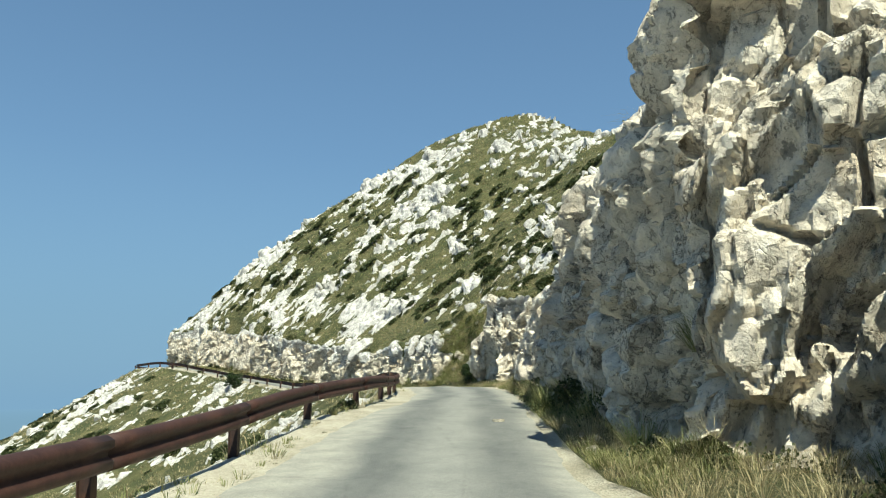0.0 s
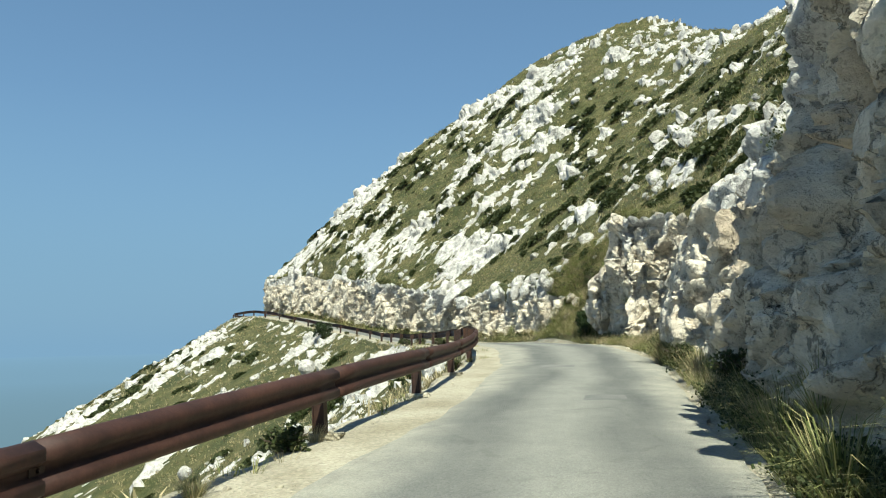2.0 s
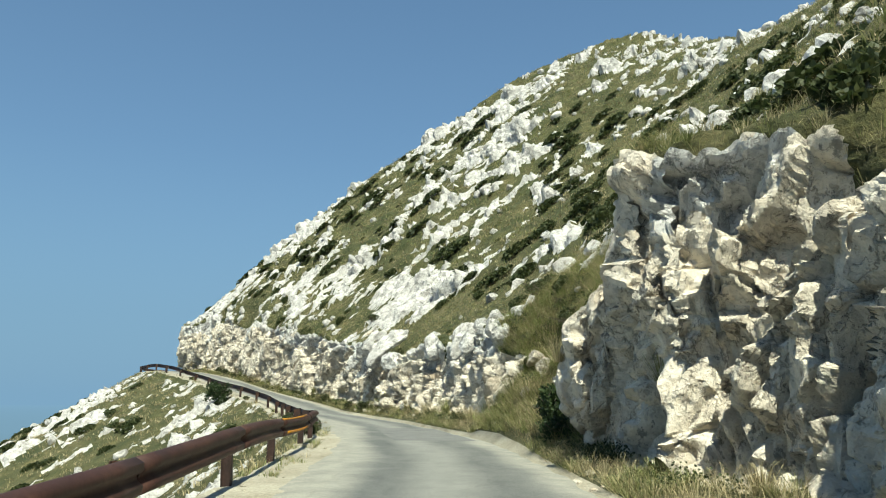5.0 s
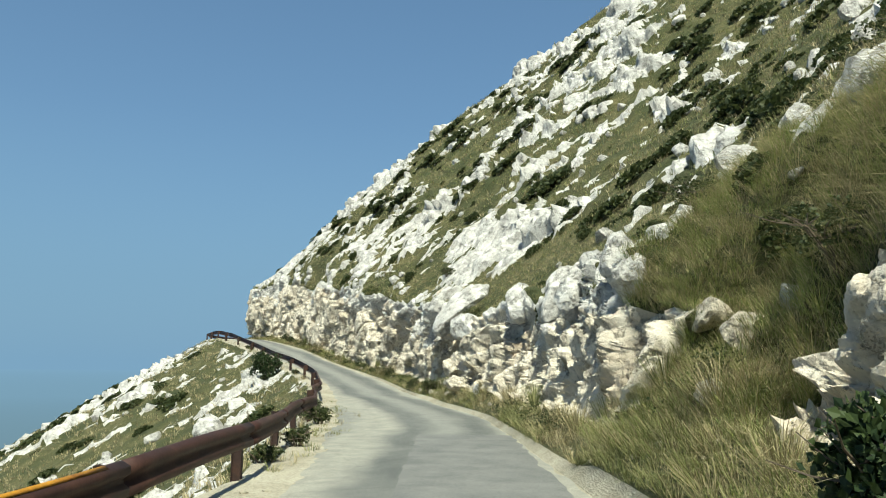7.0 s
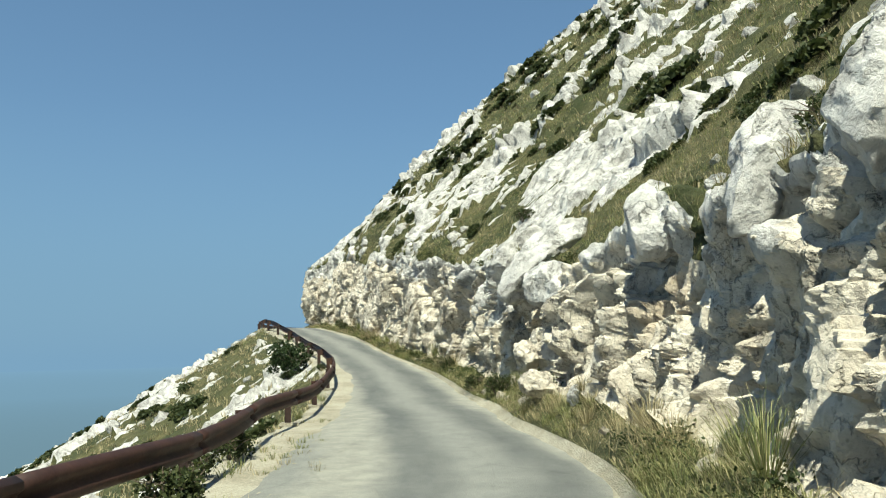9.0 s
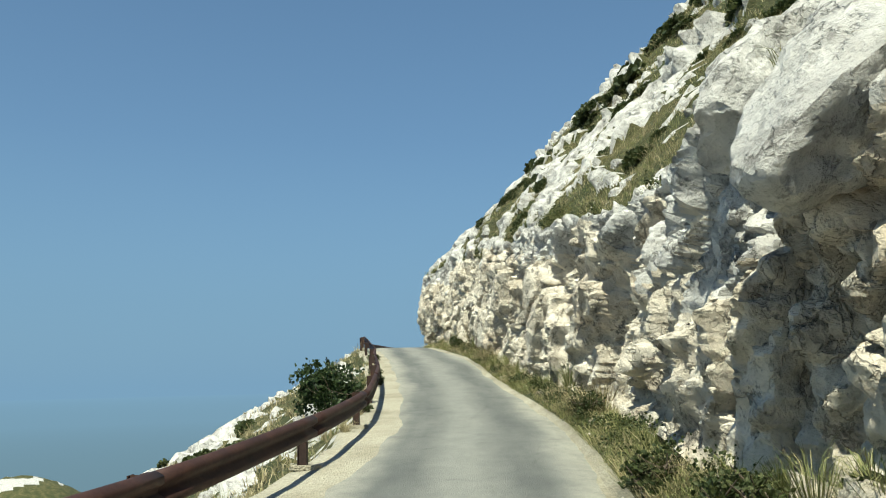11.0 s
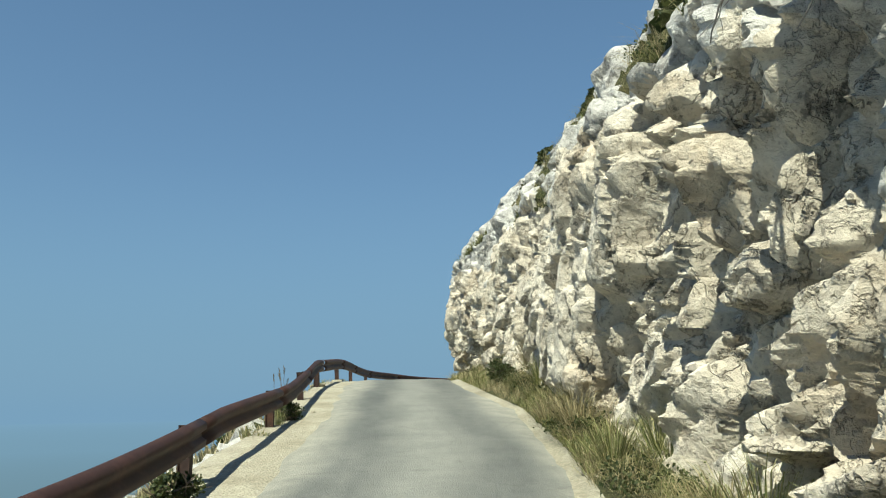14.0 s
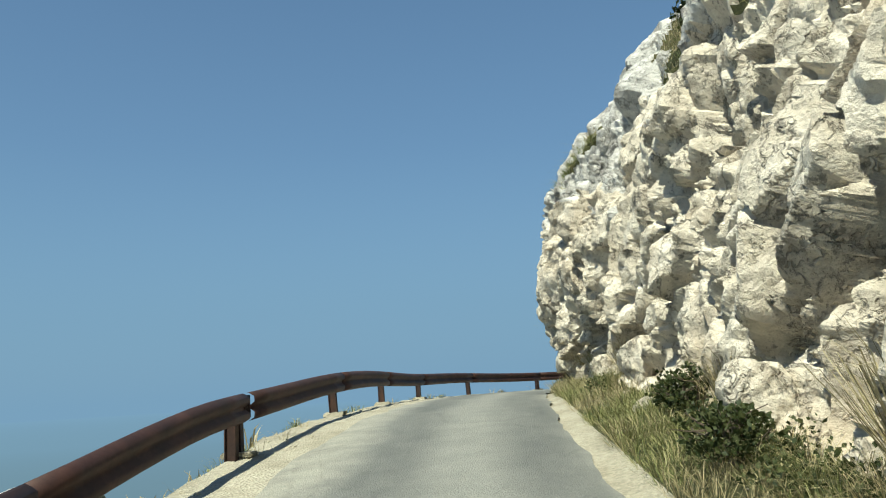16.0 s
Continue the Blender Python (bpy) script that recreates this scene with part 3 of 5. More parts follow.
# ---- the rock bank to the right of the road ----
def build_bank():
    ss = np.concatenate([np.arange(-14, -2, 0.2), np.arange(-2, 2, 0.08), np.arange(2, 5.4, 0.06), np.arange(5.4, 7.0, 0.03), np.arange(7.0, 8.6, 0.018), np.arange(8.6, 35.0, 0.039), np.arange(35.0, 36.4, 0.022), np.arange(36.4, 38.9, 0.038),
                         np.arange(38.9, 39.6, 0.03), np.arange(39.6, 113, 0.04), np.arange(113, 116, 0.09), np.arange(116, 140, 0.15)])
    key = [np.interp(ss, CUT_KEYS[:, 0], CUT_KEYS[:, k]) for k in range(1, 5)]
    wob = fbm(np.stack([ss * 0.45, ss * 0, ss * 0], -1), 3, 5)
    db, hb, dt, ht = key[0] + 0.12 * wob, key[1], key[2] + 0.35 * wob, key[3] + 1.0 * fbm(np.stack([ss * 0.24, ss * 0 + 9, ss * 0], -1), 4, 8)
    far = 9.5
    nat = np.interp(ss, NAT_S, NAT_N)
    add_h = np.interp(ss, NAT_S, NAT_C)
    join = np.minimum(np.maximum(dt + 1.0, (ht - add_h) / nat + 0.8), 7.5)
    pts_d = np.stack([ss * 0 + 0.45, np.interp(ss, EDGE_S, EDGE_D) + 0.06, db, db + 0.45 * (dt - db) - 0.05 - np.interp(ss, BELLY_S, BELLY_D), dt, join, ss * 0 + far], -1)
    pts_h = np.stack([ss * 0 - 0.06, ss * 0 - 0.03, hb, 0.55 * ht, ht, nat * join + 0.93 * add_h, nat * far + add_h - 0.35], -1)
    count = (3, 6, 60, 54, 26, 16)
    v_d, v_h, kind = [pts_d[:, :1]], [pts_h[:, :1]], [0]
    for seg, n in enumerate(count):
        t = (np.arange(1, n + 1) / n)[None]
        v_d.append(pts_d[:, seg:seg + 1] * (1 - t) + pts_d[:, seg + 1:seg + 2] * t)
        v_h.append(pts_h[:, seg:seg + 1] * (1 - t) + pts_h[:, seg + 1:seg + 2] * t)
        kind += [seg + f for f in t[0]]
    D, Hh = np.concatenate(v_d, 1), np.concatenate(v_h, 1)
    a, b = D.shape
    # soften the corners of the profile
    for _ in range(22):
        Hh[:, 8:-1] = (Hh[:, 7:-2] + 2 * Hh[:, 8:-1] + Hh[:, 9:]) / 4
        D[:, 8:-1] = (D[:, 7:-2] + 2 * D[:, 8:-1] + D[:, 9:]) / 4
    S = np.repeat(ss[:, None], b, 1)
    kk = np.repeat(np.array(kind)[None], a, 0).ravel()
    V = place(S.ravel(), D.ravel(), Hh.ravel())
    N = normals_of(V, a, b)
    N *= np.sign((N * np.stack([-np.interp(S.ravel(), grid_s, along[:, 1]), np.interp(S.ravel(), grid_s, along[:, 0]), np.ones(a * b)], -1)).sum(-1))[:, None]
    low, high = kk < 4.7, kk > 3.5
    rel, soft_rel = np.zeros(a * b), np.zeros(a * b)
    rel[low] = rough(V[low])
    soft_rel[high] = rounded(V[high], 0.7)
    g = grassy(V, S.ravel(), D.ravel())
    ramp_gap = np.interp(S.ravel(), [44.7, 45.3, 48.1, 48.7], [0, 1, 1, 0])
    run = fbm(np.stack([S.ravel() * 0.42, kk * 0.12, 0 * kk], -1), 3, 221)
    gully = smooth(0.05, 0.15, run) * np.interp(S.ravel(), [18, 22, 60, 64], [0, 1, 1, 0]) * smooth(3.3, 3.8, kk) * (1 - smooth(4.6, 5.2, kk))
    g = g - 0.22 * np.interp(S.ravel(), [46, 47, 52, 53.5], [0, 1, 1, 0])
    g = g + 0.5 * ramp_gap - 0.20 * np.interp(S.ravel(), [68, 73, 94, 100], [0, 1, 1, 0]) + 0.9 * np.interp(S.ravel(), [59, 61, 67.6, 68.6], [0, 1, 1, 0]) * smooth(4.15, 4.4, kk)
    g = g + 0.6 * gully
    upper = smooth(3.6, 4.6, kk)
    rocky = smooth(1.7, 2.25, kk) * (1 - 0.75 * ramp_gap)
    turf = np.maximum(smooth(-0.05, 0.10, g) * upper, gully)
    rise = np.maximum(1 - smooth(-0.28, 0.09, g), 1 - upper) * (1 - gully)
    amp = rocky * (0.12 + 0.88 * rise)
    disp = (rel * (1 - upper) + soft_rel * upper) * amp + (0.10 * upper * (1 - turf)) * rocky
    disp = np.where(disp > 0, 0.6 * np.tanh(disp / 0.6), 1.0 * np.tanh(disp)) - 0.04 - 0.35 * gully
    lift = fbm(V * 2.3, 3, 77) * 0.06 * smooth(1.1, 1.5, kk)
    V = V + N * disp[:, None]
    V[:, 2] += lift
    F = grid_faces(a, b)
    fk, ft, fg = kk[F].mean(1), turf[F].mean(1), g[F].mean(1)
    hz = Hh.ravel()[F].mean(1)
    fresh = hz + 2.6 * fbm(V[F].mean(1) * 0.45, 4, 19) < np.interp(S.ravel()[F].mean(1), [-14, 12, 20, 34, 40, 62, 75, 134], [6.6, 6.0, 2.8, 4.4, 3.1, 2.7, 3.4, 4.6])
    idx = np.where(fk < 1.15, 3, np.where(fk < 2.0, 2, np.where(ft > 0.5, 2, np.where(fresh, 1, 0))))
    idx = np.where((ramp_gap[F].mean(1) > 0.5) & (fk > 1.8) & (fg > -0.1), 2, idx)
    me = np_mesh("rock_bank", V, F, [ROCK, CUT, TURF, GRAVEL], idx, sharp=16)
    ob = tagged(new("rock_bank", me), "blasted cream and grey limestone face beside the road", "rock face", kind="structure")
    return ob, V, F, idx, S.ravel(), D.ravel()


bank, bank_v, bank_f, bank_i, bank_s, bank_d = build_bank()


# ---- the hillside above ----
def build_hill():
    cell = 0.175
    xs, ys = np.arange(-42, 62, cell), np.arange(-16, 150, cell)
    X, Y = np.meshgrid(xs, ys, indexing="ij")
    xy = np.stack([X.ravel(), Y.ravel()], -1)
    s, d, z = nearest(xy)
    a, b = X.shape
    h = (z + hill(np.maximum(d, 0), s)).reshape(a, b)
    # round the ridges where two slopes meet
    for _ in range(70):
        h[1:-1, 1:-1] = (h[:-2, 1:-1] + h[2:, 1:-1] + h[1:-1, :-2] + h[1:-1, 2:]) / 4
    V = np.stack([X.ravel(), Y.ravel(), h.ravel()], -1)
    keep_v = (d > 6.2) & (d < 47) & (s > -13) & (s < 138)
    V[:, 2] -= 0.9 * (1 - smooth(6.4, 8.8, d))
    V[:, 2] += 0.9 * fbm(V * 0.09, 3, 23) * smooth(9, 20, d)
    N = normals_of(V, a, b)
    N *= np.sign(N[:, 2])[:, None]
    sel = np.flatnonzero(keep_v)
    p = V[sel]
    g = np.zeros(len(V))
    g[sel] = grassy(p, s[sel], d[sel])
    turf = smooth(-0.05, 0.10, g)
    rel = np.zeros(len(V))
    rel[sel] = rounded(p)
    rise = 1 - smooth(-0.30, 0.09, g)
    disp = rel * (0.08 + 0.92 * rise) + 0.10 * rise
    disp[sel] += 0.28 * fbm(p * 1.1, 3, 27) * (1 - rise[sel])
    V = V + N * np.clip(disp, -0.7, 1.1)[:, None]
    F = grid_faces(a, b)
    F = F[keep_v[F].all(1)]
    ids = np.unique(F)
    back = np.zeros(len(V), dtype=np.int64)
    back[ids] = np.arange(len(ids))
    F = back[F]
    V, turf, s, d = V[ids], turf[ids], s[ids], d[ids]
    idx = (turf[F].mean(1) > 0.5).astype(np.int32)
    me = np_mesh("hillside", V, F, [ROCK, TURF], idx, sharp=20)
    ob = tagged(new("hillside", me), "steep mountain slope of white limestone outcrops and dry turf", "hillside", kind="structure")
    return ob, V, F, idx, s, d


slope, hill_v, hill_f, hill_i, hill_s, hill_d = build_hill()


# ---- the drop to the left, with the gravel shoulder ----
def build_drop():
    ss = np.concatenate([np.arange(-14, 100, 0.16), np.arange(100, 150, 0.22)])
    near = np.concatenate([[-1.3], np.linspace(-1.5, -4.6, 26), -4.6 - np.cumsum(np.linspace(0.13, 0.62, 70))])
    S, D = np.meshgrid(ss, near, indexing="ij")
    a, b = S.shape
    s, d = S.ravel(), D.ravel()
    edge = np.interp(s, BARRIER_S, BARRIER_D) - 0.12 + 0.22 * fbm(np.stack([s * 0.6, s * 0, s * 0], -1), 3, 14)
    over = np.maximum(edge - d, 0)
    h = np.where(d > edge, -0.035, -0.035 - np.interp(s, [60, 82], [0.84, 0.60]) * over - 0.12 * smooth(0, 0.5, over))
    V = place(s, d, h)
    p = V.copy()
    g = grassy(V * 1.15, s * 0 + 75, 0 * d) - 0.05
    turf = smooth(-0.05, 0.10, g)
    N = normals_of(V, a, b)
    N *= np.sign(N[:, 2])[:, None]
    w = smooth(0.1, 1.2, over)
    rise = 1 - smooth(-0.28, 0.09, g)
    disp = rounded(p, 0.75) * w * (0.1 + 0.9 * rise) + 0.10 * w * rise
    V = V + N * np.clip(disp, -0.6, 0.6)[:, None]
    V[:, 2] += 0.03 * fbm(p * 1.7, 3, 4) * smooth(-1.9, -2.3, d)
    F = grid_faces(a, b)
    fo = over[F].mean(1)
    idx = np.where(fo < 0.1, 2, (turf[F].mean(1) > 0.5).astype(np.int32))
    me = np_mesh("outer_slope", V, F, [ROCK, TURF, GRAVEL], idx, sharp=34)
    ob = tagged(new("outer_slope", me), "pale gravel shoulder and rocky slope falling to the sea", "slope", kind="structure")
    return ob, V, F, idx, s, d


drop, drop_v, drop_f, drop_i, drop_s, drop_d = build_drop()


# ---- far ground and sea ----
def build_ground():
    cell = 9.0
    xs, ys = np.arange(-420, 420, cell), np.arange(-340, 480, cell)
    X, Y = np.meshgrid(xs, ys, indexing="ij")
    xy = np.stack([X.ravel(), Y.ravel()], -1)
    s, d, z = nearest(xy)
    h = np.where(d > 0, hill(np.minimum(np.maximum(d - 5, 0), 60), s) - 12, -0.9 * np.maximum(-d - 3, 0) - 5)
    h = np.where(d > 60, h - 0.9 * (d - 60), h)
    V = np.stack([X.ravel(), Y.ravel(), np.maximum(z + h, -75)], -1)
    V[:, 2] += 3 * fbm(V * 0.03, 3, 66) * (np.abs(d) > 30)
    me = np_mesh("ground", V, grid_faces(*X.shape), [ROCK, TURF], None)
    tagged(new("ground", me), "rocky mountain ground falling away to the coast", "ground", kind="structure")
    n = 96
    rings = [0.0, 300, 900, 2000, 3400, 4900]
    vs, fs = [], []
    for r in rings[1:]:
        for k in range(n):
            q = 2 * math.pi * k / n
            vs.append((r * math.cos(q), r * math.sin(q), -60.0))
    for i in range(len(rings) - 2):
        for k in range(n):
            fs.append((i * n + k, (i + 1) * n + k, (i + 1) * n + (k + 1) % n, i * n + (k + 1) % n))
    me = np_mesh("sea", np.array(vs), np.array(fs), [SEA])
    tagged(new("water", me), "glowing blue-grey sea with summer haze painted in", "sea", kind="structure")


build_ground()


def build_headland():
    """A low rocky spur of the coast, far below."""
    u, w = np.meshgrid(np.arange(-110, 120, 1.6), np.arange(-70, 80, 2.0), indexing="ij")
    a, b = u.shape
    u, w = u.ravel(), w.ravel()
    h = np.maximum(46 * np.exp(-((u + 14) / np.where(u > -14, 19, 60)) ** 2 - (w / 42) ** 2), 34 * np.exp(-((u - 14) / 42) ** 2 - (w / 42) ** 2))
    V = np.stack([-290 + 0.41 * u - 0.907 * w, 196 + 0.907 * u + 0.41 * w, h - 62], -1)
    g = fbm(V * 0.09, 4, 301)
    V[:, 2] += 1.2 * rounded(V * 0.22, 1.0) * (1 - smooth(0.0, 0.2, g)) * smooth(1, 8, h)
    F = grid_faces(a, b)
    me = np_mesh("headland", V, F, [ROCK, TURF], (g[F].mean(1) > -0.06).astype(np.int32), sharp=34)
    tagged(new("headland", me), "low rocky headland with scrub by the sea", "headland", kind="structure")


build_headland()


# ---- the road ----
def build_road():
    ss = np.arange(-38, 150, 0.2)
    us = np.linspace(0, 1, 25)
    lft = np.interp(ss, BARRIER_S, BARRIER_D) + 0.75 + 0.12 * fbm(np.stack([ss * 1.3, ss * 0, ss * 0], -1), 4, 2)
    rgt = np.interp(ss, EDGE_S, EDGE_D) + 0.10 * fbm(np.stack([ss * 1.6, ss * 0 + 5, ss * 0], -1), 4, 6)
    D = lft[:, None] * (1 - us) + rgt[:, None] * us
    S = np.repeat(ss[:, None], len(us), 1)
    q = np.stack([S.ravel(), D.ravel(), 0 * D.ravel()], -1)
    h = 0.012 * fbm(q * 0.8, 3, 12) - 0.03 * np.tile((np.abs(us - 0.5) * 2) ** 6, len(ss))
    V = place(S.ravel(), D.ravel(), h)
    me = np_mesh("road", V, grid_faces(*S.shape), [ASPHALT], uv=np.stack([D.ravel(), S.ravel()], -1))
    tagged(new("road", me), "narrow pale worn asphalt mountain road with darker wheel tracks", "road", kind="structure")


build_road()


# ---- the crash barrier ----
W_PROFILE = [(-0.155, 0.0), (-0.15, 0.018), (-0.115, 0.078), (-0.055, 0.082), (-0.018, 0.03), (0.018, 0.03), (0.055, 0.082), (0.115, 0.078), (0.15, 0.018), (0.155, 0.0)]


def strip_part(name, profile, s0, s1, d, z, mat, parent, label="", thick=0.006, step=0.5):
    """A beam with the given cross-section (height, way towards the road) along the barrier's line."""
    n = max(2, int(round((s1 - s0) / step)) + 1)
    ss = np.linspace(s0, s1, n)
    outer = profile + [(hh, dd - thick) for hh, dd in reversed(profile)]
    bm = bmesh.new()
    rings = []
    for q in ss:
        rings.append([bm.verts.new(place(np.array([q]), np.array([barrier_d(q) + d + dd]), np.array([z(q) + hh]))[0]) for hh, dd in outer])
    k = len(outer)
    for r0, r1 in zip(rings, rings[1:]):
        for j in range(k):
            f = bm.faces.new((r0[j], r0[(j + 1) % k], r1[(j + 1) % k], r1[j]))
            f.smooth = True
    bm.faces.new(rings[0])
    bm.faces.new(rings[-1])
    bmesh.ops.recalc_face_normals(bm, faces=bm.faces)
    return part(name, bm, mat, parent, label)


def barrier_d(s):
    return float(np.interp(s, BARRIER_S, BARRIER_D))


def box_bm(bm, sx, sy, sz, m):
    r = bmesh.ops.create_cube(bm, size=1.0, matrix=m @ Matrix.Diagonal((sx, sy, sz, 1)))
    return r["verts"]


def build_barrier():
    rail = new("crash_barrier")
    rail.location = place(np.array([0.0]), np.array([barrier_d(0)]), np.array([0.0]))[0]
    tagged(rail, "rusty red-brown steel crash barrier along the drop", "guardrail")
    inv = Matrix.Translation(-Vector(rail.location))
    rng = random.Random(4)
    dip = lambda q: float(np.interp(q, [86, 90, 95, 99.5, 102], [0, 0.04, 0.09, 0.08, 0]))
    zz = lambda q: 0.50 + 0.02 * math.sin(q * 0.7) - dip(q)
    stops = [10.2 + 3.75 * k for k in range(-6, 17)] + [70.2 + 4.15 * k for k in range(1, 18)]
    kids = []
    for s, s_end in zip(stops, stops[1:]):
        spacing = s_end - s
        yellow = 39.5 < s < 41.5
        kids.append(strip_part("beam", W_PROFILE, s, s + spacing - (0.15 if 98.5 < s < 100.5 else -0.003), 0.10, zz, RUST, rail))
        if yellow:
            kids.append(strip_part("paint_band", [(0.135, 0.05), (0.158, 0.012), (0.156, 0.002)], s + 0.2, s + spacing - 0.3, 0.102, zz, ORANGE, rail, "peeling orange paint along the top"))
            kids.append(strip_part("paint_band", [(-0.10, 0.087), (-0.055, 0.088)], s + 0.4, s + spacing - 0.6, 0.102, zz, ORANGE, rail, "peeling orange paint along the lower wave"))
        for k, off in enumerate((0.0, -0.17) if 102 < s < 104.5 else (0.0,)):
            q = s + off
            p0 = Vector(place(np.array([q]), np.array([barrier_d(q) - 0.02]), np.array([-dip(q)]))[0])
            yaw = math.atan2(*[float(np.interp(q, grid_s, along[:, j])) for j in (1, 0)]) - math.pi / 2
            m = Matrix.Translation(p0) @ pose(0, 0, 0, rng.uniform(-2, 2), rng.uniform(-3, 1), math.degrees(yaw))
            bm = bmesh.new()
            box_bm(bm, 0.012, 0.11, 0.98, m @ Matrix.Translation((-0.055, 0, 0.12)))
            box_bm(bm, 0.012, 0.11, 0.98, m @ Matrix.Translation((0.055, 0, 0.12)))
            box_bm(bm, 0.10, 0.012, 0.98, m @ Matrix.Translation((0, -0.02, 0.12)))
            kids.append(part("post", bm, POST_RUST, rail))
            if k == 0 and rng.random() < 0.6:
                bm = bmesh.new()
                pad = box_bm(bm, 0.34, 0.26, 0.07, m @ Matrix.Translation((0.03, 0, -0.015)))
                for vert in pad:
                    vert.co += Vector((rng.uniform(-0.03, 0.03), rng.uniform(-0.03, 0.03), rng.uniform(-0.012, 0.012)))
                bmesh.ops.bevel(bm, geom=bm.edges[:], offset=0.015, segments=2, affect="EDGES")
                kids.append(part("footing", bm, GRAVEL, rail, "rough pale concrete footing"))
            bm = bmesh.new()
            box_bm(bm, 0.09, 0.13, 0.24, m @ Matrix.Translation((0.10, 0, 0.5)))
            kids.append(part("spacer", bm, POST_RUST, rail))
            bm = bmesh.new()
            bmesh.ops.create_cone(bm, cap_ends=True, segments=6, radius1=0.016, radius2=0.014, depth=0.02,
                                  matrix=m @ Matrix.Translation((0.152, 0, 0.5)) @ pose(0, 0, 0, 0, 90, 0))
            kids.append(part("bolt", bm, POST_RUST, rail))
    for o in kids:
        o.matrix_parent_inverse = inv


build_barrier()


# ---- plants ----
def blades(base, n_per, length, spread, width, lean, rng, dirs=None):
    """Grass blades round each base point, as vertices and triangles; lean: how far the tips hang out."""
    n = len(base)
    b = np.repeat(base, n_per, 0)
    ln = np.repeat(length, n_per) * rng.uniform(0.55, 1.15, n * n_per)
    a = rng.uniform(0, 2 * np.pi, n * n_per)
    r = np.repeat(spread, n_per) * np.sqrt(rng.uniform(0, 1, n * n_per))
    out = np.stack([np.cos(a), np.sin(a), 0 * a], -1)
    foot = b + out * r[:, None]
    side = np.stack([-np.sin(a + rng.normal(0, 0.5, len(a))), np.cos(a), 0 * a], -1)
    w = (width * rng.uniform(0.7, 1.3, len(a)))[:, None]
    le = (lean * rng.uniform(0.3, 1.3, len(a)) * (0.35 + r / (np.repeat(spread, n_per) + 1e-6)))[:, None]
    up = np.array([0, 0, 1.0])
    mid = foot + ln[:, None] * (0.58 * up + 0.35 * le * out)
    tip = foot + ln[:, None] * ((1.0 - 0.35 * np.clip(le, 0, 1.4)) * up + 1.05 * le * out)
    v = np.stack([foot - side * w, foot + side * w, mid - side * w * 0.75, mid + side * w * 0.75, tip], 1).reshape(-1, 3)
    k = np.arange(len(a))[:, None] * 5
    f = np.concatenate([k + np.array([[0, 1, 3]]), k + np.array([[0, 3, 2]]), k + np.array([[2, 3, 4]])], 0)
    return v, f


def leaves(centres, size, rng, per=1, aspect=2.6, up=0.35):
    """Small pointed leaves with a fold, each a pair of triangles."""
    c = np.repeat(centres, per, 0)
    n = len(c)
    d = rng.normal(size=(n, 3))
    d[:, 2] = np.abs(d[:, 2]) * 0.6 + up
    d /= np.linalg.norm(d, axis=1)[:, None]
    e = np.cross(d, rng.normal(size=(n, 3)))
    e /= np.linalg.norm(e, axis=1)[:, None]
    s = (size * rng.uniform(0.6, 1.3, n))[:, None]
    nrm = np.cross(d, e)
    v = np.stack([c, c + d * s * 0.5 + e * s / aspect + nrm * s * 0.08, c + d * s, c + d * s * 0.5 - e * s / aspect + nrm * s * 0.08], 1).reshape(-1, 3)
    k = np.arange(n)[:, None] * 4
    f = np.concatenate([k + np.array([[0, 1, 2]]), k + np.array([[0, 2, 3]])], 0)
    return v, f


def on_mesh(V, F, mask, count, rng):
    """Random places on the chosen quads of a mesh, by area."""
    ids = np.flatnonzero(mask)
    q = V[F[ids]]
    area = np.linalg.norm(np.cross(q[:, 2] - q[:, 0], q[:, 3] - q[:, 1]), axis=1)
    pick = rng.choice(len(ids), count, p=area / area.sum())
    a, b = rng.uniform(0, 1, (2, count, 1))
    q = q[pick]
    nrm = np.cross(q[:, 2] - q[:, 0], q[:, 3] - q[:, 1])
    nrm = nrm * np.sign(nrm[:, 2])[:, None]
    on_mesh.normal = nrm / (np.linalg.norm(nrm, axis=1)[:, None] + 1e-9)
    return (q[:, 0] * (1 - a) + q[:, 1] * a) * (1 - b) + (q[:, 3] * (1 - a) + q[:, 2] * a) * b, ids[pick]


def stuff(name, v, f, mat, label, category):
    return tagged(new(name, np_mesh(name, v, f, [mat], flat=True)), label, category, kind="stuff")


rng = np.random.default_rng(7)

# grass of the verge at the foot of the rock
bank_fs, bank_fd = bank_s[bank_f].mean(1), bank_d[bank_f].mean(1)
foot_line = np.interp(bank_fs, CUT_KEYS[:, 0], CUT_KEYS[:, 1])
foot_zone = (bank_i == 2) & (bank_fd < foot_line + 0.45) & (bank_fd > np.interp(bank_fs, EDGE_S, EDGE_D) + 0.10) & (bank_fs > -2) & (bank_fs < 125)
patchy = fbm(np.stack([bank_fs * 0.7, bank_fd, bank_fd * 0], -1), 3, 201)
herby = fbm(np.stack([bank_fs * 0.6 + 30, bank_fd * 0.8, bank_fd * 0], -1), 3, 205)
p, _ = on_mesh(bank_v, bank_f, foot_zone & (patchy > -0.12), 6500, rng)
v, f = blades(p, 16, rng.uniform(0.07, 0.18, len(p)) + 0.18 * rng.uniform(size=len(p)) ** 3, rng.uniform(0.04, 0.12, len(p)), 0.0036, 1.4, rng)
stuff("verge_grass", v, f, GREEN_GRASS, "green grass tufts at the foot of the rock face", "grass")
p, _ = on_mesh(bank_v, bank_f, foot_zone & (patchy < 0.12), 2600, rng)
v, f = blades(p, 13, rng.uniform(0.12, 0.42, len(p)), rng.uniform(0.04, 0.14, len(p)), 0.0028, 1.5, rng)
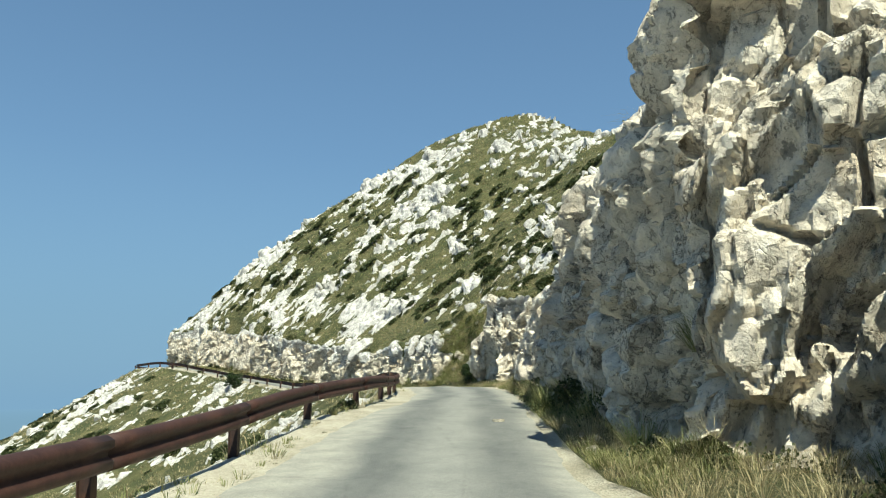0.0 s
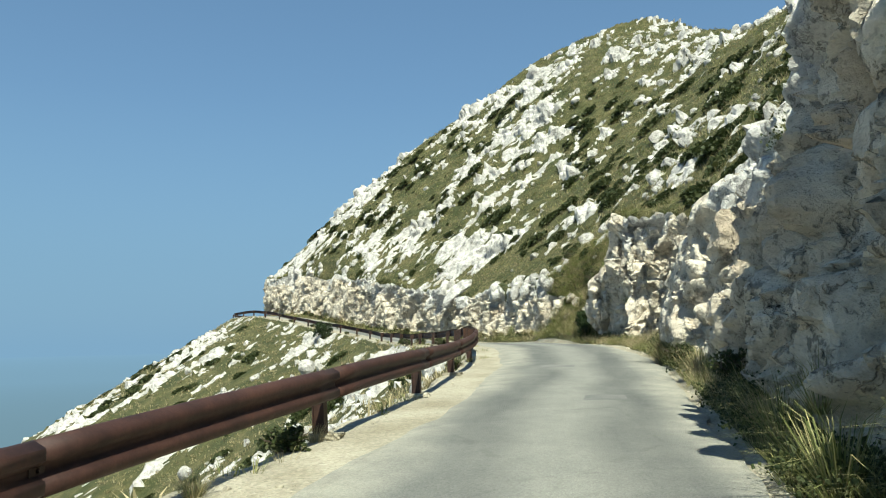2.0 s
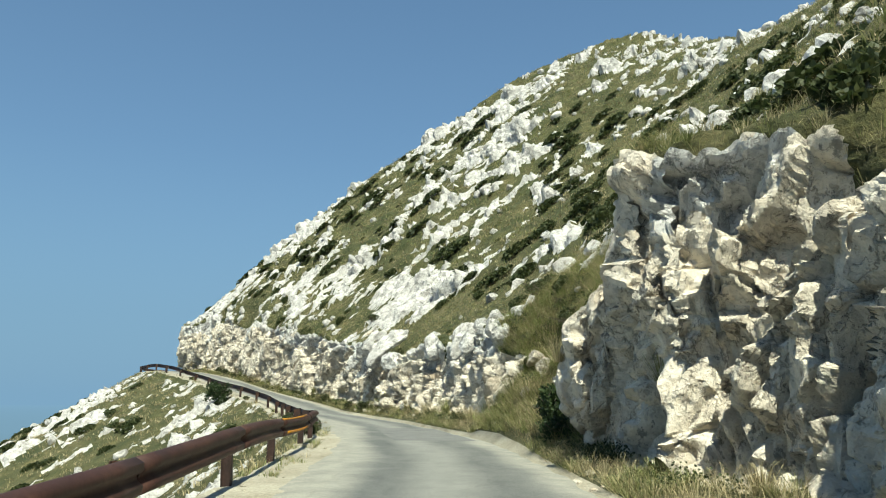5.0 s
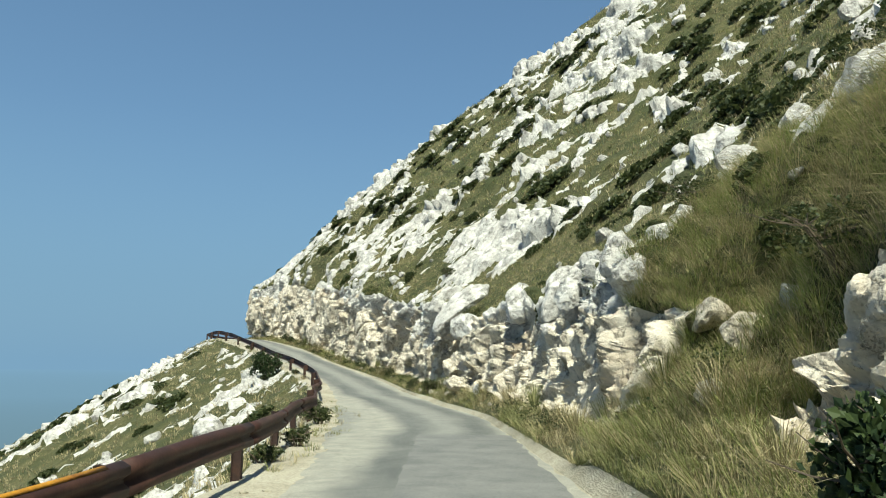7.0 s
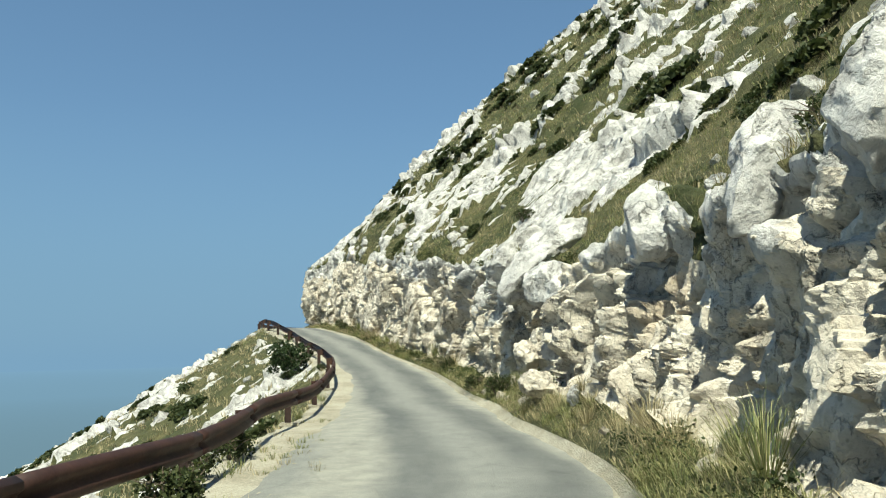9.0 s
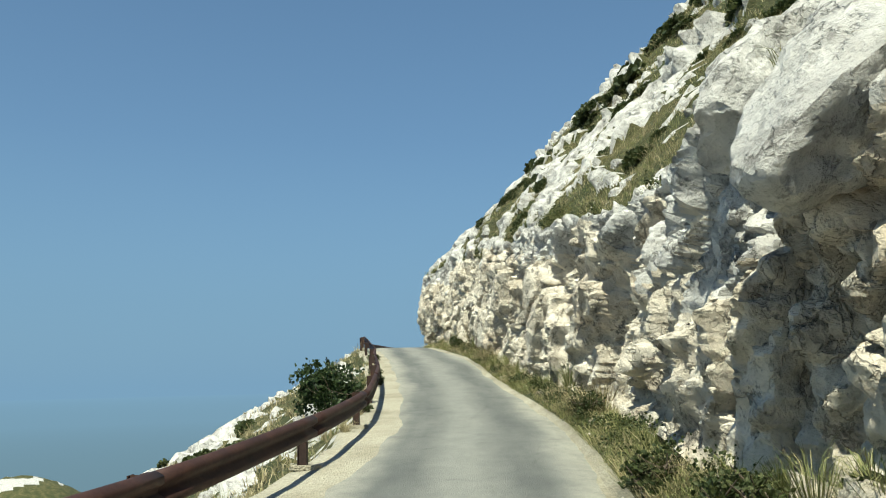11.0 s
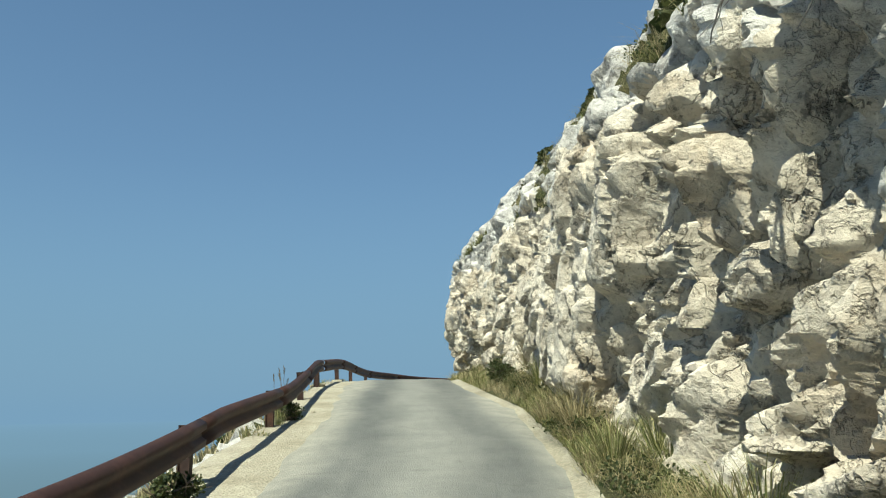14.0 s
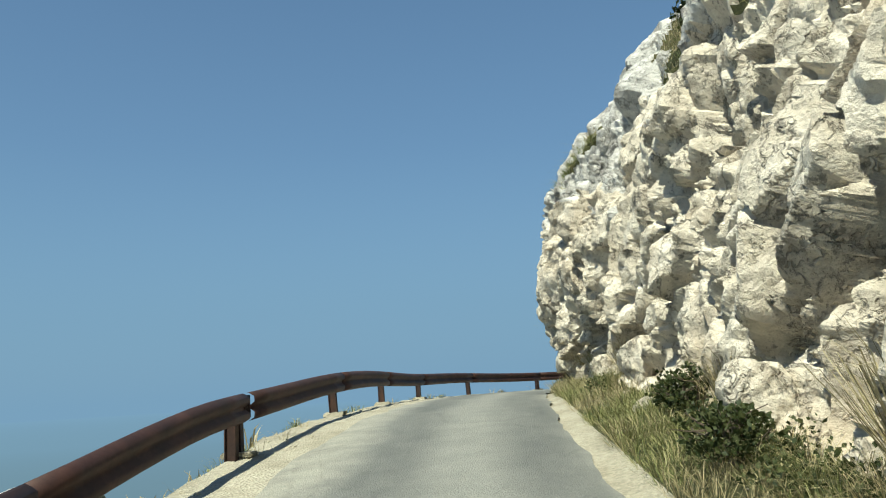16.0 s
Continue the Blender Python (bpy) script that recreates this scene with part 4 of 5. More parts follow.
stuff("dry_verge_grass", v, f, DRY_GRASS, "bleached dry grass stalks along the verge", "grass")
p, _ = on_mesh(bank_v, bank_f, foot_zone & (herby > 0.02) & (bank_fd > foot_line - 0.55), 520, rng)
p = np.repeat(p, 70, 0) + rng.normal(0, 1, (520 * 70, 3)) * np.array([0.11, 0.11, 0.05]) + np.array([0, 0, 0.10])
v, f = leaves(p, 0.045, rng)
stuff("verge_herbs", v, f, LOW_LEAF, "low dark green herbs along the foot of the rock", "herbs")

# grass on the ledges and the turf above the cut
ledge = (bank_i == 2) & (bank_fd >= foot_line + 0.4) & (bank_fs > -2) & (bank_fs < 122)
p, _ = on_mesh(bank_v, bank_f, ledge, 8500, rng)
v, f = blades(p, 10, rng.uniform(0.08, 0.28, len(p)), rng.uniform(0.05, 0.16, len(p)), 0.0042, 0.9, rng)
stuff("ledge_grass", v, f, DRY_GRASS, "dry tufted grass on the ledges of the cutting", "grass")
p, _ = on_mesh(bank_v, bank_f, ledge, 6500, rng)
v, f = blades(p, 10, rng.uniform(0.08, 0.24, len(p)), rng.uniform(0.05, 0.16, len(p)), 0.0045, 0.9, rng)
stuff("ledge_herbs", v, f, GREEN_GRASS, "green herbs and grass among the rocks", "grass")

gap = (bank_i == 2) & (bank_fs > 40) & (bank_fs < 52) & (bank_fd < 5.5) & (bank_fd > 1.9)
p, _ = on_mesh(bank_v, bank_f, gap, 1900, rng)
v, f = blades(p, 22, rng.uniform(0.12, 0.40, len(p)), rng.uniform(0.06, 0.18, len(p)), 0.0034, 1.5, rng)
stuff("gap_grass", v, f, FRESH_GRASS, "bright green grass in the gap of the cutting", "grass")

p, _ = on_mesh(bank_v, bank_f, gap, 1500, rng)
v, f = blades(p, 22, rng.uniform(0.15, 0.45, len(p)), rng.uniform(0.06, 0.2, len(p)), 0.003, 1.6, rng)
stuff("dry_gap_grass", v, f, DRY_GRASS, "straw-coloured arching grass in the gap of the cutting", "grass")

# turf of the hillside
hill_fd = hill_d[hill_f].mean(1)
p, _ = on_mesh(hill_v, hill_f, (hill_i == 1) & (hill_fd < 44), 12000, rng)
v, f = blades(p, 8, rng.uniform(0.12, 0.34, len(p)), rng.uniform(0.08, 0.3, len(p)), 0.014, 0.9, rng)
stuff("hill_grass", v, f, DRY_GRASS, "tufts of sun-dried grass across the slope", "grass")
p, _ = on_mesh(hill_v, hill_f, (hill_i == 1) & (hill_fd < 44), 12000, rng)
v, f = blades(p, 8, rng.uniform(0.12, 0.30, len(p)), rng.uniform(0.08, 0.3, len(p)), 0.016, 0.8, rng)
stuff("hill_herbs", v, f, GREEN_GRASS, "green tufts and herbs across the slope", "grass")

# outer slope and the edge of the shoulder
drop_fd, drop_fs = drop_d[drop_f].mean(1), drop_s[drop_f].mean(1)
p, _ = on_mesh(drop_v, drop_f, (drop_i == 1) & (drop_fd > -22), 8000, rng)
v, f = blades(p, 8, rng.uniform(0.15, 0.38, len(p)), rng.uniform(0.08, 0.25, len(p)), 0.014, 0.8, rng)
stuff("slope_grass", v, f, DRY_GRASS, "dry grass on the slope below the barrier", "grass")
edge_mask = (drop_fd < -2.55) & (drop_fd > -4.6) & (drop_fs > 0) & (drop_fs < 118)
clump = fbm(np.stack([drop_fs * 0.55, drop_fd * 0.6, 0 * drop_fd], -1), 3, 211)
p, _ = on_mesh(drop_v, drop_f, edge_mask & (clump > 0.14), 700, rng)
v, f = blades(p, 16, rng.uniform(0.06, 0.2, len(p)), rng.uniform(0.04, 0.16, len(p)), 0.0042, 1.1, rng)
stuff("shoulder_grass", v, f, GREEN_GRASS, "green grass tufts under the barrier", "grass")
p, _ = on_mesh(drop_v, drop_f, edge_mask & (clump > 0.05), 300, rng)
v, f = blades(p, 12, rng.uniform(0.06, 0.2, len(p)), rng.uniform(0.05, 0.16, len(p)), 0.003, 1.2, rng)
stuff("dry_shoulder_grass", v, f, DRY_GRASS, "dry grass stalks along the gravel shoulder", "grass")


# single tussocks at the road's edge
def tussock_mesh(name, seed, mat, tall):
    r = np.random.default_rng(seed)
    v, f = blades(np.zeros((1, 3)), 150, np.array([tall]), np.array([0.13]), 0.004, 1.15, r)
    return np_mesh(name, v, f, [mat], flat=True)


TUSSOCKS = [tussock_mesh("tussock", 11 + k, (GREEN_GRASS, DRY_GRASS)[k % 2], (0.62, 0.55, 0.75)[k % 3]) for k in range(6)]


def ground_at(s, d):
    """Height of the banks at a place along the road."""
    v, ss, dd = (bank_v, bank_s, bank_d) if d > 0 else (drop_v, drop_s, drop_d)
    j = np.argmin((ss - s) ** 2 + (dd - d) ** 2)
    return Vector(v[j])


for k in range(130):
    s_k = float(rng.uniform(2, 118))
    d_k = float(np.interp(s_k, CUT_KEYS[:, 0], CUT_KEYS[:, 1])) - float(rng.uniform(0.05, 0.5))
    if k % 5 == 4:
        d_k = barrier_d(s_k) - float(rng.uniform(-0.1, 0.5))
    ob = new("grass_tussock", TUSSOCKS[k % 6])
    ob.matrix_world = Matrix.Translation(ground_at(s_k, d_k) - Vector((0, 0, 0.02))) @ pose(0, 0, 0, 0, 0, float(rng.uniform(0, 360))) @ Matrix.Scale(float(rng.uniform(0.5, 1.15)) * (0.5 if k % 5 == 4 else 1.0), 4)
    tagged(ob, "arching green grass tussock on the verge" if k % 2 == 0 else "arching straw-coloured grass tussock on the verge", "grass tussock", "tussocks along the road")


# ---- bushes ----
def branch_bm(bm, a, b, r0, r1, sides=5):
    d = (b - a).normalized()
    x = d.orthogonal().normalized()
    y = d.cross(x)
    rings = []
    for c, r in ((a, r0), ((a + b) / 2 + x * (b - a).length * 0.06, (r0 + r1) / 2), (b, r1)):
        rings.append([bm.verts.new(c + (x * math.cos(q) + y * math.sin(q)) * r) for q in (2 * math.pi * i / sides for i in range(sides))])
    for p0, p1 in zip(rings, rings[1:]):
        for i in range(sides):
            bm.faces.new((p0[i], p0[(i + 1) % sides], p1[(i + 1) % sides], p1[i]))


BARK, bark_nt, bark_b = material("bark")
bark_n = noise_node(bark_nt, coords(bark_nt), 20.0)
bark_nt.links.new(ramp(bark_nt, bark_n, (0.3, (0.06, 0.045, 0.03)), (0.7, (0.16, 0.125, 0.09))), bark_b.inputs["Base Color"])


def bush(name, at, radius, height, twigs, per_twig, leaf, mat, seed, label, open_crown=False):
    """A bush: forked stems and a crown of leaf sprays with gaps."""
    r = np.random.default_rng(seed)
    thing = new(name)
    thing.location = at
    tagged(thing, label, "bush")
    bm = bmesh.new()
    tips = []
    for k in range(9):
        q = 2 * math.pi * k / 9 + float(r.uniform(-0.3, 0.3))
        out = radius * float(r.uniform(0.15, 0.65))
        a = Vector((0.04 * math.cos(q), 0.04 * math.sin(q), -0.05))
        b = Vector((out * math.cos(q), out * math.sin(q), height * float(r.uniform(0.4, 0.7))))
        branch_bm(bm, a, b, 0.022, 0.012)
        for _ in range(3):
            c = b + Vector((float(r.normal(0, 0.35)) * radius, float(r.normal(0, 0.35)) * radius, height * float(r.uniform(0.05, 0.35))))
            branch_bm(bm, b, c, 0.011, 0.004, 4)
            tips.append(c)
    part("stem", bm, BARK, thing)
    cen = []
    for _ in range(twigs):
        q, u = float(r.uniform(0, 2 * math.pi)), float(r.uniform(-0.75, 1))
        lump = 0.70 + 0.32 * math.sin(3 * q + 1.3 * seed) * math.cos(2.3 * u + seed)
        rad = radius * lump * (float(r.uniform(0.35, 1.0)) ** 0.5) * math.sqrt(max(0.05, 1 - u * u * 0.85))
        cen.append((rad * math.cos(q), rad * math.sin(q), max(0.03, height * (0.52 + 0.48 * u * lump))))
    cen = np.array(cen)
    if open_crown:
        cen = np.concatenate([cen, np.array([tuple(t) for t in tips])])
    pts = np.repeat(cen, per_twig, 0) + r.normal(0, leaf * 0.55, (len(cen) * per_twig, 3))
    v, f = leaves(pts, leaf, r)
    crown = new("crown", np_mesh("crown", v, f, [mat], flat=True))
    crown.parent = thing
    return thing


bush("leafy_bush", ground_at(42.1, 2.1), 0.55, 0.95, 340, 9, 0.075, LEAF, 3, "dense dark green leafy bush against the rock")
bush("leafy_bush", ground_at(41.3, 2.0), 0.35, 0.5, 150, 9, 0.07, LEAF, 5, "dense dark green leafy bush against the rock")
bush("fig_bush", ground_at(84.2, -3.55) - Vector((0, 0, 0.15)), 1.1, 1.8, 330, 10, 0.105, LEAF, 8, "open dark green bush with pointed leaves behind the barrier", True)
for k, (s_k, d_k, rad, hh) in enumerate([(14.6, 1.75, 0.35, 0.55), (21.0, 1.8, 0.4, 0.55), (26.0, 1.7, 0.35, 0.5), (52.0, 4.4, 0.7, 0.7), (45.8, 3.8, 0.7, 0.8),
                                         (46.8, 5.6, 0.9, 0.8), (23.0, 4.2, 0.6, 0.6), (58.5, 3.4, 0.5, 0.5), (76.0, 4.3, 0.5, 0.5), (84.0, -3.6, 0.35, 0.4), (62.0, -3.9, 0.4, 0.45), (57.5, -3.5, 0.4, 0.5),
                                         (63.4, 2.0, 0.45, 0.6), (65.9, 1.75, 0.4, 0.5), (69.6, 1.75, 0.45, 0.6), (71.6, 1.6, 0.35, 0.45), (77.6, 1.75, 0.4, 0.5), (100.8, 1.75, 0.4, 0.55), (103.2, 1.9, 0.45, 0.6)]):
    bush("small_shrub", ground_at(s_k, d_k) - Vector((0, 0, 0.05)), rad, hh, 150, 9, 0.05, LOW_LEAF, 20 + k, "low green shrub rooted between the stones")


for k, (s_k, d_k, rad, hh) in enumerate([(90.1, -2.6, 0.3, 0.34), (95.9, -2.55, 0.28, 0.32), (87.5, -2.55, 0.25, 0.3), (96.4, -2.6, 0.22, 0.28), (80.9, -2.5, 0.25, 0.25), (52.0, -3.05, 0.35, 0.4),
                                         (60.1, -4.1, 0.4, 0.5), (29.2, -3.2, 0.28, 0.35), (17.0, -2.7, 0.25, 0.25), (49.5, -2.95, 0.3, 0.3)]):
    bush("small_shrub", ground_at(s_k, d_k) - Vector((0, 0, 0.05)), rad, hh, 110, 8, 0.045, LOW_LEAF, 40 + k, "small green shrub growing under the barrier")


# cushions of dark shrub on the slopes, four shapes
def cushion_mesh(seed, n=900):
    r = np.random.default_rng(seed)
    q, rr = r.uniform(0, 2 * np.pi, n), np.sqrt(r.uniform(0, 1, n))
    lump = 0.8 + 0.2 * np.sin(3 * q + seed)
    x, y = rr * lump * np.cos(q), 0.7 * rr * lump * np.sin(q)
    z = 0.42 * np.sqrt(np.clip(1 - rr * rr, 0, 1)) * r.uniform(0.55, 1.0, n) + 0.04 * np.sin(9 * x + seed)
    v, f = leaves(np.stack([x, y, z], -1), 0.115 * (900 / n) ** 0.4, r, 2, 2.2, 0.5)
    return np_mesh("cushion", v, f, [LOW_LEAF], flat=True)


def joined(name, meshes, mats, material_used, label, category):
    """Many copies of a few meshes as one object."""
    vs, fs, at = [], [], 0
    for k, m in enumerate(mats):
        me = meshes[k % len(meshes)]
        v = np.empty(len(me.vertices) * 3, dtype=np.float32)
        me.vertices.foreach_get("co", v)
        f = np.empty(len(me.loops), dtype=np.int32)
        me.loops.foreach_get("vertex_index", f)
        a = np.array(m)
        vs.append(v.reshape(-1, 3) @ a[:3, :3].T + a[:3, 3])
        fs.append(f.reshape(-1, 3) + at)
        at += len(me.vertices)
    me = np_mesh(name, np.concatenate(vs), np.concatenate(fs), [material_used])
    tagged(new(name, me), label, category, kind="stuff")


CUSHIONS = [cushion_mesh(60 + k, 300) for k in range(4)]
p, _ = on_mesh(hill_v, hill_f, (hill_i == 1) & (hill_fd < 25), 430, rng)
p = p[np.argsort(p[:, 2])]
n1 = np.repeat(np.array([[-0.62, -0.2, 0.75]]), len(p), 0)
p2, _ = on_mesh(drop_v, drop_f, (drop_i == 1) & (drop_fd < -4.5) & (drop_fd > -20) & (drop_fs > 45), 130, rng)
n_all = np.concatenate([n1, on_mesh.normal])
far_ones = []
for k, q in enumerate(np.concatenate([p, p2])):
    sc = float(0.4 + 1.1 * rng.uniform() ** 1.5)
    face_up = Vector(n_all[k]).to_track_quat("Z", "Y").to_matrix().to_4x4()
    m = Matrix.Translation(Vector(q) - Vector((0, 0, 0.06))) @ face_up @ pose(0, 0, 0, 0, 0, float(rng.uniform(0, 360))) @ Matrix.Diagonal((sc, sc, sc * 0.8, 1))
    if 150 < k < 430 or k > 490:
        far_ones.append(m)
        continue
    ob = new("cushion_shrub", CUSHIONS[k % 4])
    ob.matrix_world = m
    tagged(ob, "dark green cushion shrub hugging the rocky slope", "shrub", "shrubs on the slope")
p, _ = on_mesh(bank_v, bank_f, (bank_i == 2) & (bank_fd > foot_line + 0.7) & (bank_fs > 18) & (bank_fs < 118), 85, rng)
for k, q in enumerate(p):
    ob = new("cushion_shrub", CUSHIONS[k % 4])
    sc = float(rng.uniform(0.28, 0.75))
    face_up = Vector(on_mesh.normal[k]).to_track_quat("Z", "Y").to_matrix().to_4x4()
    ob.matrix_world = Matrix.Translation(Vector(q) - Vector((0, 0, 0.05))) @ face_up @ pose(0, 0, 0, 0, 0, float(rng.uniform(0, 360))) @ Matrix.Diagonal((sc, sc, sc * 1.1, 1))
    tagged(ob, "dark green shrub in a gully of the cutting", "shrub", "shrubs on the slope")
joined("slope_shrubs", [cushion_mesh(70, 180), cushion_mesh(71, 180)], far_ones, LOW_LEAF, "dark green cushion shrubs across the hillside", "shrubs")


# ---- boulders ----
def boulder_mesh(seed, mat, level=4):
    r = random.Random(seed)
    bm = bmesh.new()
    bmesh.ops.create_icosphere(bm, subdivisions=level, radius=1.0)
    sx, sy, sz = r.uniform(0.8, 1.25), r.uniform(0.6, 0.9), r.uniform(0.55, 0.85)
    planes = [(Vector((r.gauss(0, 1), r.gauss(0, 1), r.gauss(0.2, 0.8))).normalized(), r.uniform(0.42, 0.82)) for _ in range(15)]
    for v in bm.verts:
        p = v.co.copy()
        for n, d in planes:
            over = p.dot(n) - d
            if over > 0:
                p -= n * over * 0.96
        o = Vector((seed * 3.1, seed * 1.7, 0))
        p *= 1 + 0.14 * noise.noise(p * 1.6 + o) + 0.07 * noise.noise(p * 4.2 + o) + 0.035 * noise.noise(p * 9 + o) + 0.02 * noise.noise(p * 19 + o)
        v.co = Vector((p.x * sx, p.y * sy, p.z * sz))
    for fc in bm.faces:
        fc.smooth = True
    me = bpy.data.meshes.new("boulder")
    bm.to_mesh(me)
    bm.free()
    me.materials.append(mat)
    return me


BOULDERS = [boulder_mesh(3 + k, ROCK) for k in range(6)]
BROKEN = [boulder_mesh(50 + k, CUT) for k in range(5)]


def put_boulder(at, size, k, turn, lean, label, shapes=BOULDERS):
    ob = new("boulder", shapes[k % len(shapes)])
    ob.matrix_world = Matrix.Translation(at) @ pose(0, 0, 0, 0, lean, turn) @ Matrix.Scale(size, 4)
    tagged(ob, label, "boulder", "boulders on the slope")


p, _ = on_mesh(hill_v, hill_f, (hill_i == 1) & (hill_fd < 36), 330, rng)
p = p[np.argsort(p[:, 2])]
far_ones = []
for k, q in enumerate(p):
    sc = float(0.28 + 0.75 * rng.uniform() ** 2.2)
    if k >= 130:
        far_ones.append(Matrix.Translation(Vector(q)) @ pose(0, 0, 0, 0, -35, float(rng.uniform(20, 70))) @ Matrix.Scale(sc, 4))
        continue
    put_boulder(Vector(q) + Vector((0, 0, 0.12 * sc)), sc, k, float(rng.uniform(20, 70)), -35, "weathered white limestone boulder half sunk in turf")
joined("slope_boulders", [boulder_mesh(30 + k, ROCK, 3) for k in range(4)], far_ones, ROCK, "white limestone boulders strewn across the hillside", "boulders")
p, _ = on_mesh(bank_v, bank_f, (bank_i == 2) & (bank_fd > 2.8) & (bank_fs > 2) & (bank_fs < 118), 60, rng)
for k, q in enumerate(p):
    sc = float(0.16 + 0.4 * rng.uniform() ** 2)
    put_boulder(Vector(q) + Vector((0, 0, 0.1 * sc)), sc, k + 3, float(rng.uniform(0, 360)), -30, "grey-white limestone boulder above the cutting")
for k, (s_k, d_k, size, up) in enumerate([(46.1, 2.55, 0.3, 0.05), (53.5, 5.7, 0.75, 0.15), (54.6, 5.9, 0.3, 0.1), (46.9, 3.6, 0.32, 0.1), (63.2, 1.75, 0.34, 0.05)]):
    put_boulder(ground_at(s_k, d_k) + Vector((0, 0, up)), size, k, 40.0 * k, -20, "big pale rounded boulder perched on the cutting")
for k, (s_k, d_k, size) in enumerate([(47.0, 3.35, 0.5), (48.2, 3.3, 0.42), (67.3, 1.85, 0.36), (68.6, 1.7, 0.18), (69.2, 1.85, 0.26), (67.8, 2.45, 0.45), (68.7, 2.4, 0.38), (69.6, 2.3, 0.34), (66.6, 2.3, 0.3), (70.6, 1.7, 0.16), (66.2, 1.6, 0.18), (57.2, 1.6, 0.2), (58.8, 1.5, 0.16), (61.0, 1.35, 0.14),
                                      (76.8, 1.85, 0.2), (83.0, 1.6, 0.16), (88.2, 1.45, 0.18), (101.6, 1.95, 0.32), (104.4, 1.8, 0.22), (10.2, 1.6, 0.16), (12.6, 1.5, 0.13), (25.8, 1.6, 0.15)]):
    put_boulder(ground_at(s_k, d_k) + Vector((0, 0, 0.1 * size)), size, k + 2, 53.0 * k, 10, "pale broken limestone rock lying in the grassy verge", BROKEN)
p, _ = on_mesh(drop_v, drop_f, (drop_fd < -4.5) & (drop_fd > -20) & (drop_fs > 40) & (drop_i == 1), 60, rng)
for k, q in enumerate(p):
    sc = float(0.2 + 0.5 * rng.uniform() ** 2)
    put_boulder(Vector(q) + Vector((0, 0, 0.1 * sc)), sc, k + 1, float(rng.uniform(20, 70)), 35, "weathered white limestone boulder below the road")


bank_h = bank_v[:, 2] - np.interp(bank_s, grid_s, centre[:, 2])


def face_at(s, h):
    """The place on the rock face at a height above the road."""
    near = np.flatnonzero((np.abs(bank_s - s) < 0.5) & (bank_d > 1.3))
    j = near[np.argmin((bank_s[near] - s) ** 2 + (bank_h[near] - h) ** 2 + 0.02 * bank_d[near])]
    return Vector(bank_v[j])


def block_mesh(seed, mat, size):
    """One great block: rounded by weather, with a few flat breaks and pitted skin."""
    r = random.Random(seed)
    bm = bmesh.new()
    bmesh.ops.create_icosphere(bm, subdivisions=5, radius=1.0)
    planes = [(Vector((r.gauss(0, 1), r.gauss(0, 1), r.gauss(0, 0.7))).normalized(), r.uniform(0.62, 0.88)) for _ in range(13)]
    o = Vector((seed * 3.1, seed * 1.7, 0))
    for v in bm.verts:
        p = v.co.copy()
        for n, d in planes:
            over = p.dot(n) - d
            if over > 0:
                p -= n * over * 0.97
        p = Vector((p.x * size[0], p.y * size[1], p.z * size[2]))
        p *= 1 + 0.10 * noise.noise(p * 2.2 + o)
        p += v.co * (0.05 * noise.noise(p * 5 + o) + 0.025 * noise.noise(p * 12 + o) - 0.05 * max(0.0, 0.25 - abs(noise.noise(p * 2.6 + o * 2))))
        v.co = p
    for fc in bm.faces:
        fc.smooth = True
    me = bpy.data.meshes.new("boulder")
    bm.to_mesh(me)
    bm.free()
    me.materials.append(mat)
    me.set_sharp_from_angle(angle=radians(20))
    return me


for me in BOULDERS + BROKEN:
    me.set_sharp_from_angle(angle=radians(24))


def put_block(s, h, out, size, turn, label, mat, seed):
    """A great block in the face: out is how far it stands towards the road."""
    yaw = math.atan2(*[float(np.interp(s, grid_s, along[:, j])) for j in (1, 0)])
    side = Vector((-math.sin(yaw), math.cos(yaw), 0))
    ob = new("boulder", block_mesh(seed, mat, size))
    ob.matrix_world = Matrix.Translation(face_at(s, h) + side * out) @ Matrix.Rotation(yaw, 4, "Z") @ pose(0, 0, 0, *turn)
    tagged(ob, label, "boulder", "great blocks in the rock face")


for k, (s_k, h_k, out, size, turn) in enumerate([
        (51.8, 3.45, 0.05, (0.34, 0.34, 0.55), (10, 8, 20)), (51.0, 3.05, 0.10, (0.36, 0.34, 0.46), (12, -10, 70)), (53.0, 3.0, 0.0, (0.30, 0.34, 0.50), (0, 12, 40)),
        (55.2, 3.2, 0.0, (0.36, 0.40, 0.75), (30, 10, 10)), (58.6, 3.5, 0.0, (0.45, 0.45, 1.05), (35, 12, 15)), (61.5, 3.4, 0.0, (0.6, 0.5, 0.8), (38, 0, 30)),
        (69.1, 3.6, -0.30, (0.70, 0.60, 1.6), (45, 4, 0)), (70.6, 3.9, -0.1, (0.5, 0.5, 1.1), (45, 0, 10)), (66.3, 2.75, 0.0, (0.62, 0.55, 0.62), (20, 0, 35)),
        (67.5, 2.2, 0.15, (0.40, 0.36, 0.30), (0, 12, 10)), (81.2, 3.55, 0.05, (0.46, 0.42, 0.48), (15, 10, 55))]):
    put_block(s_k, h_k, out, size, turn, "great weathered grey-white limestone block standing out of the cutting", ROCK, 70 + k)
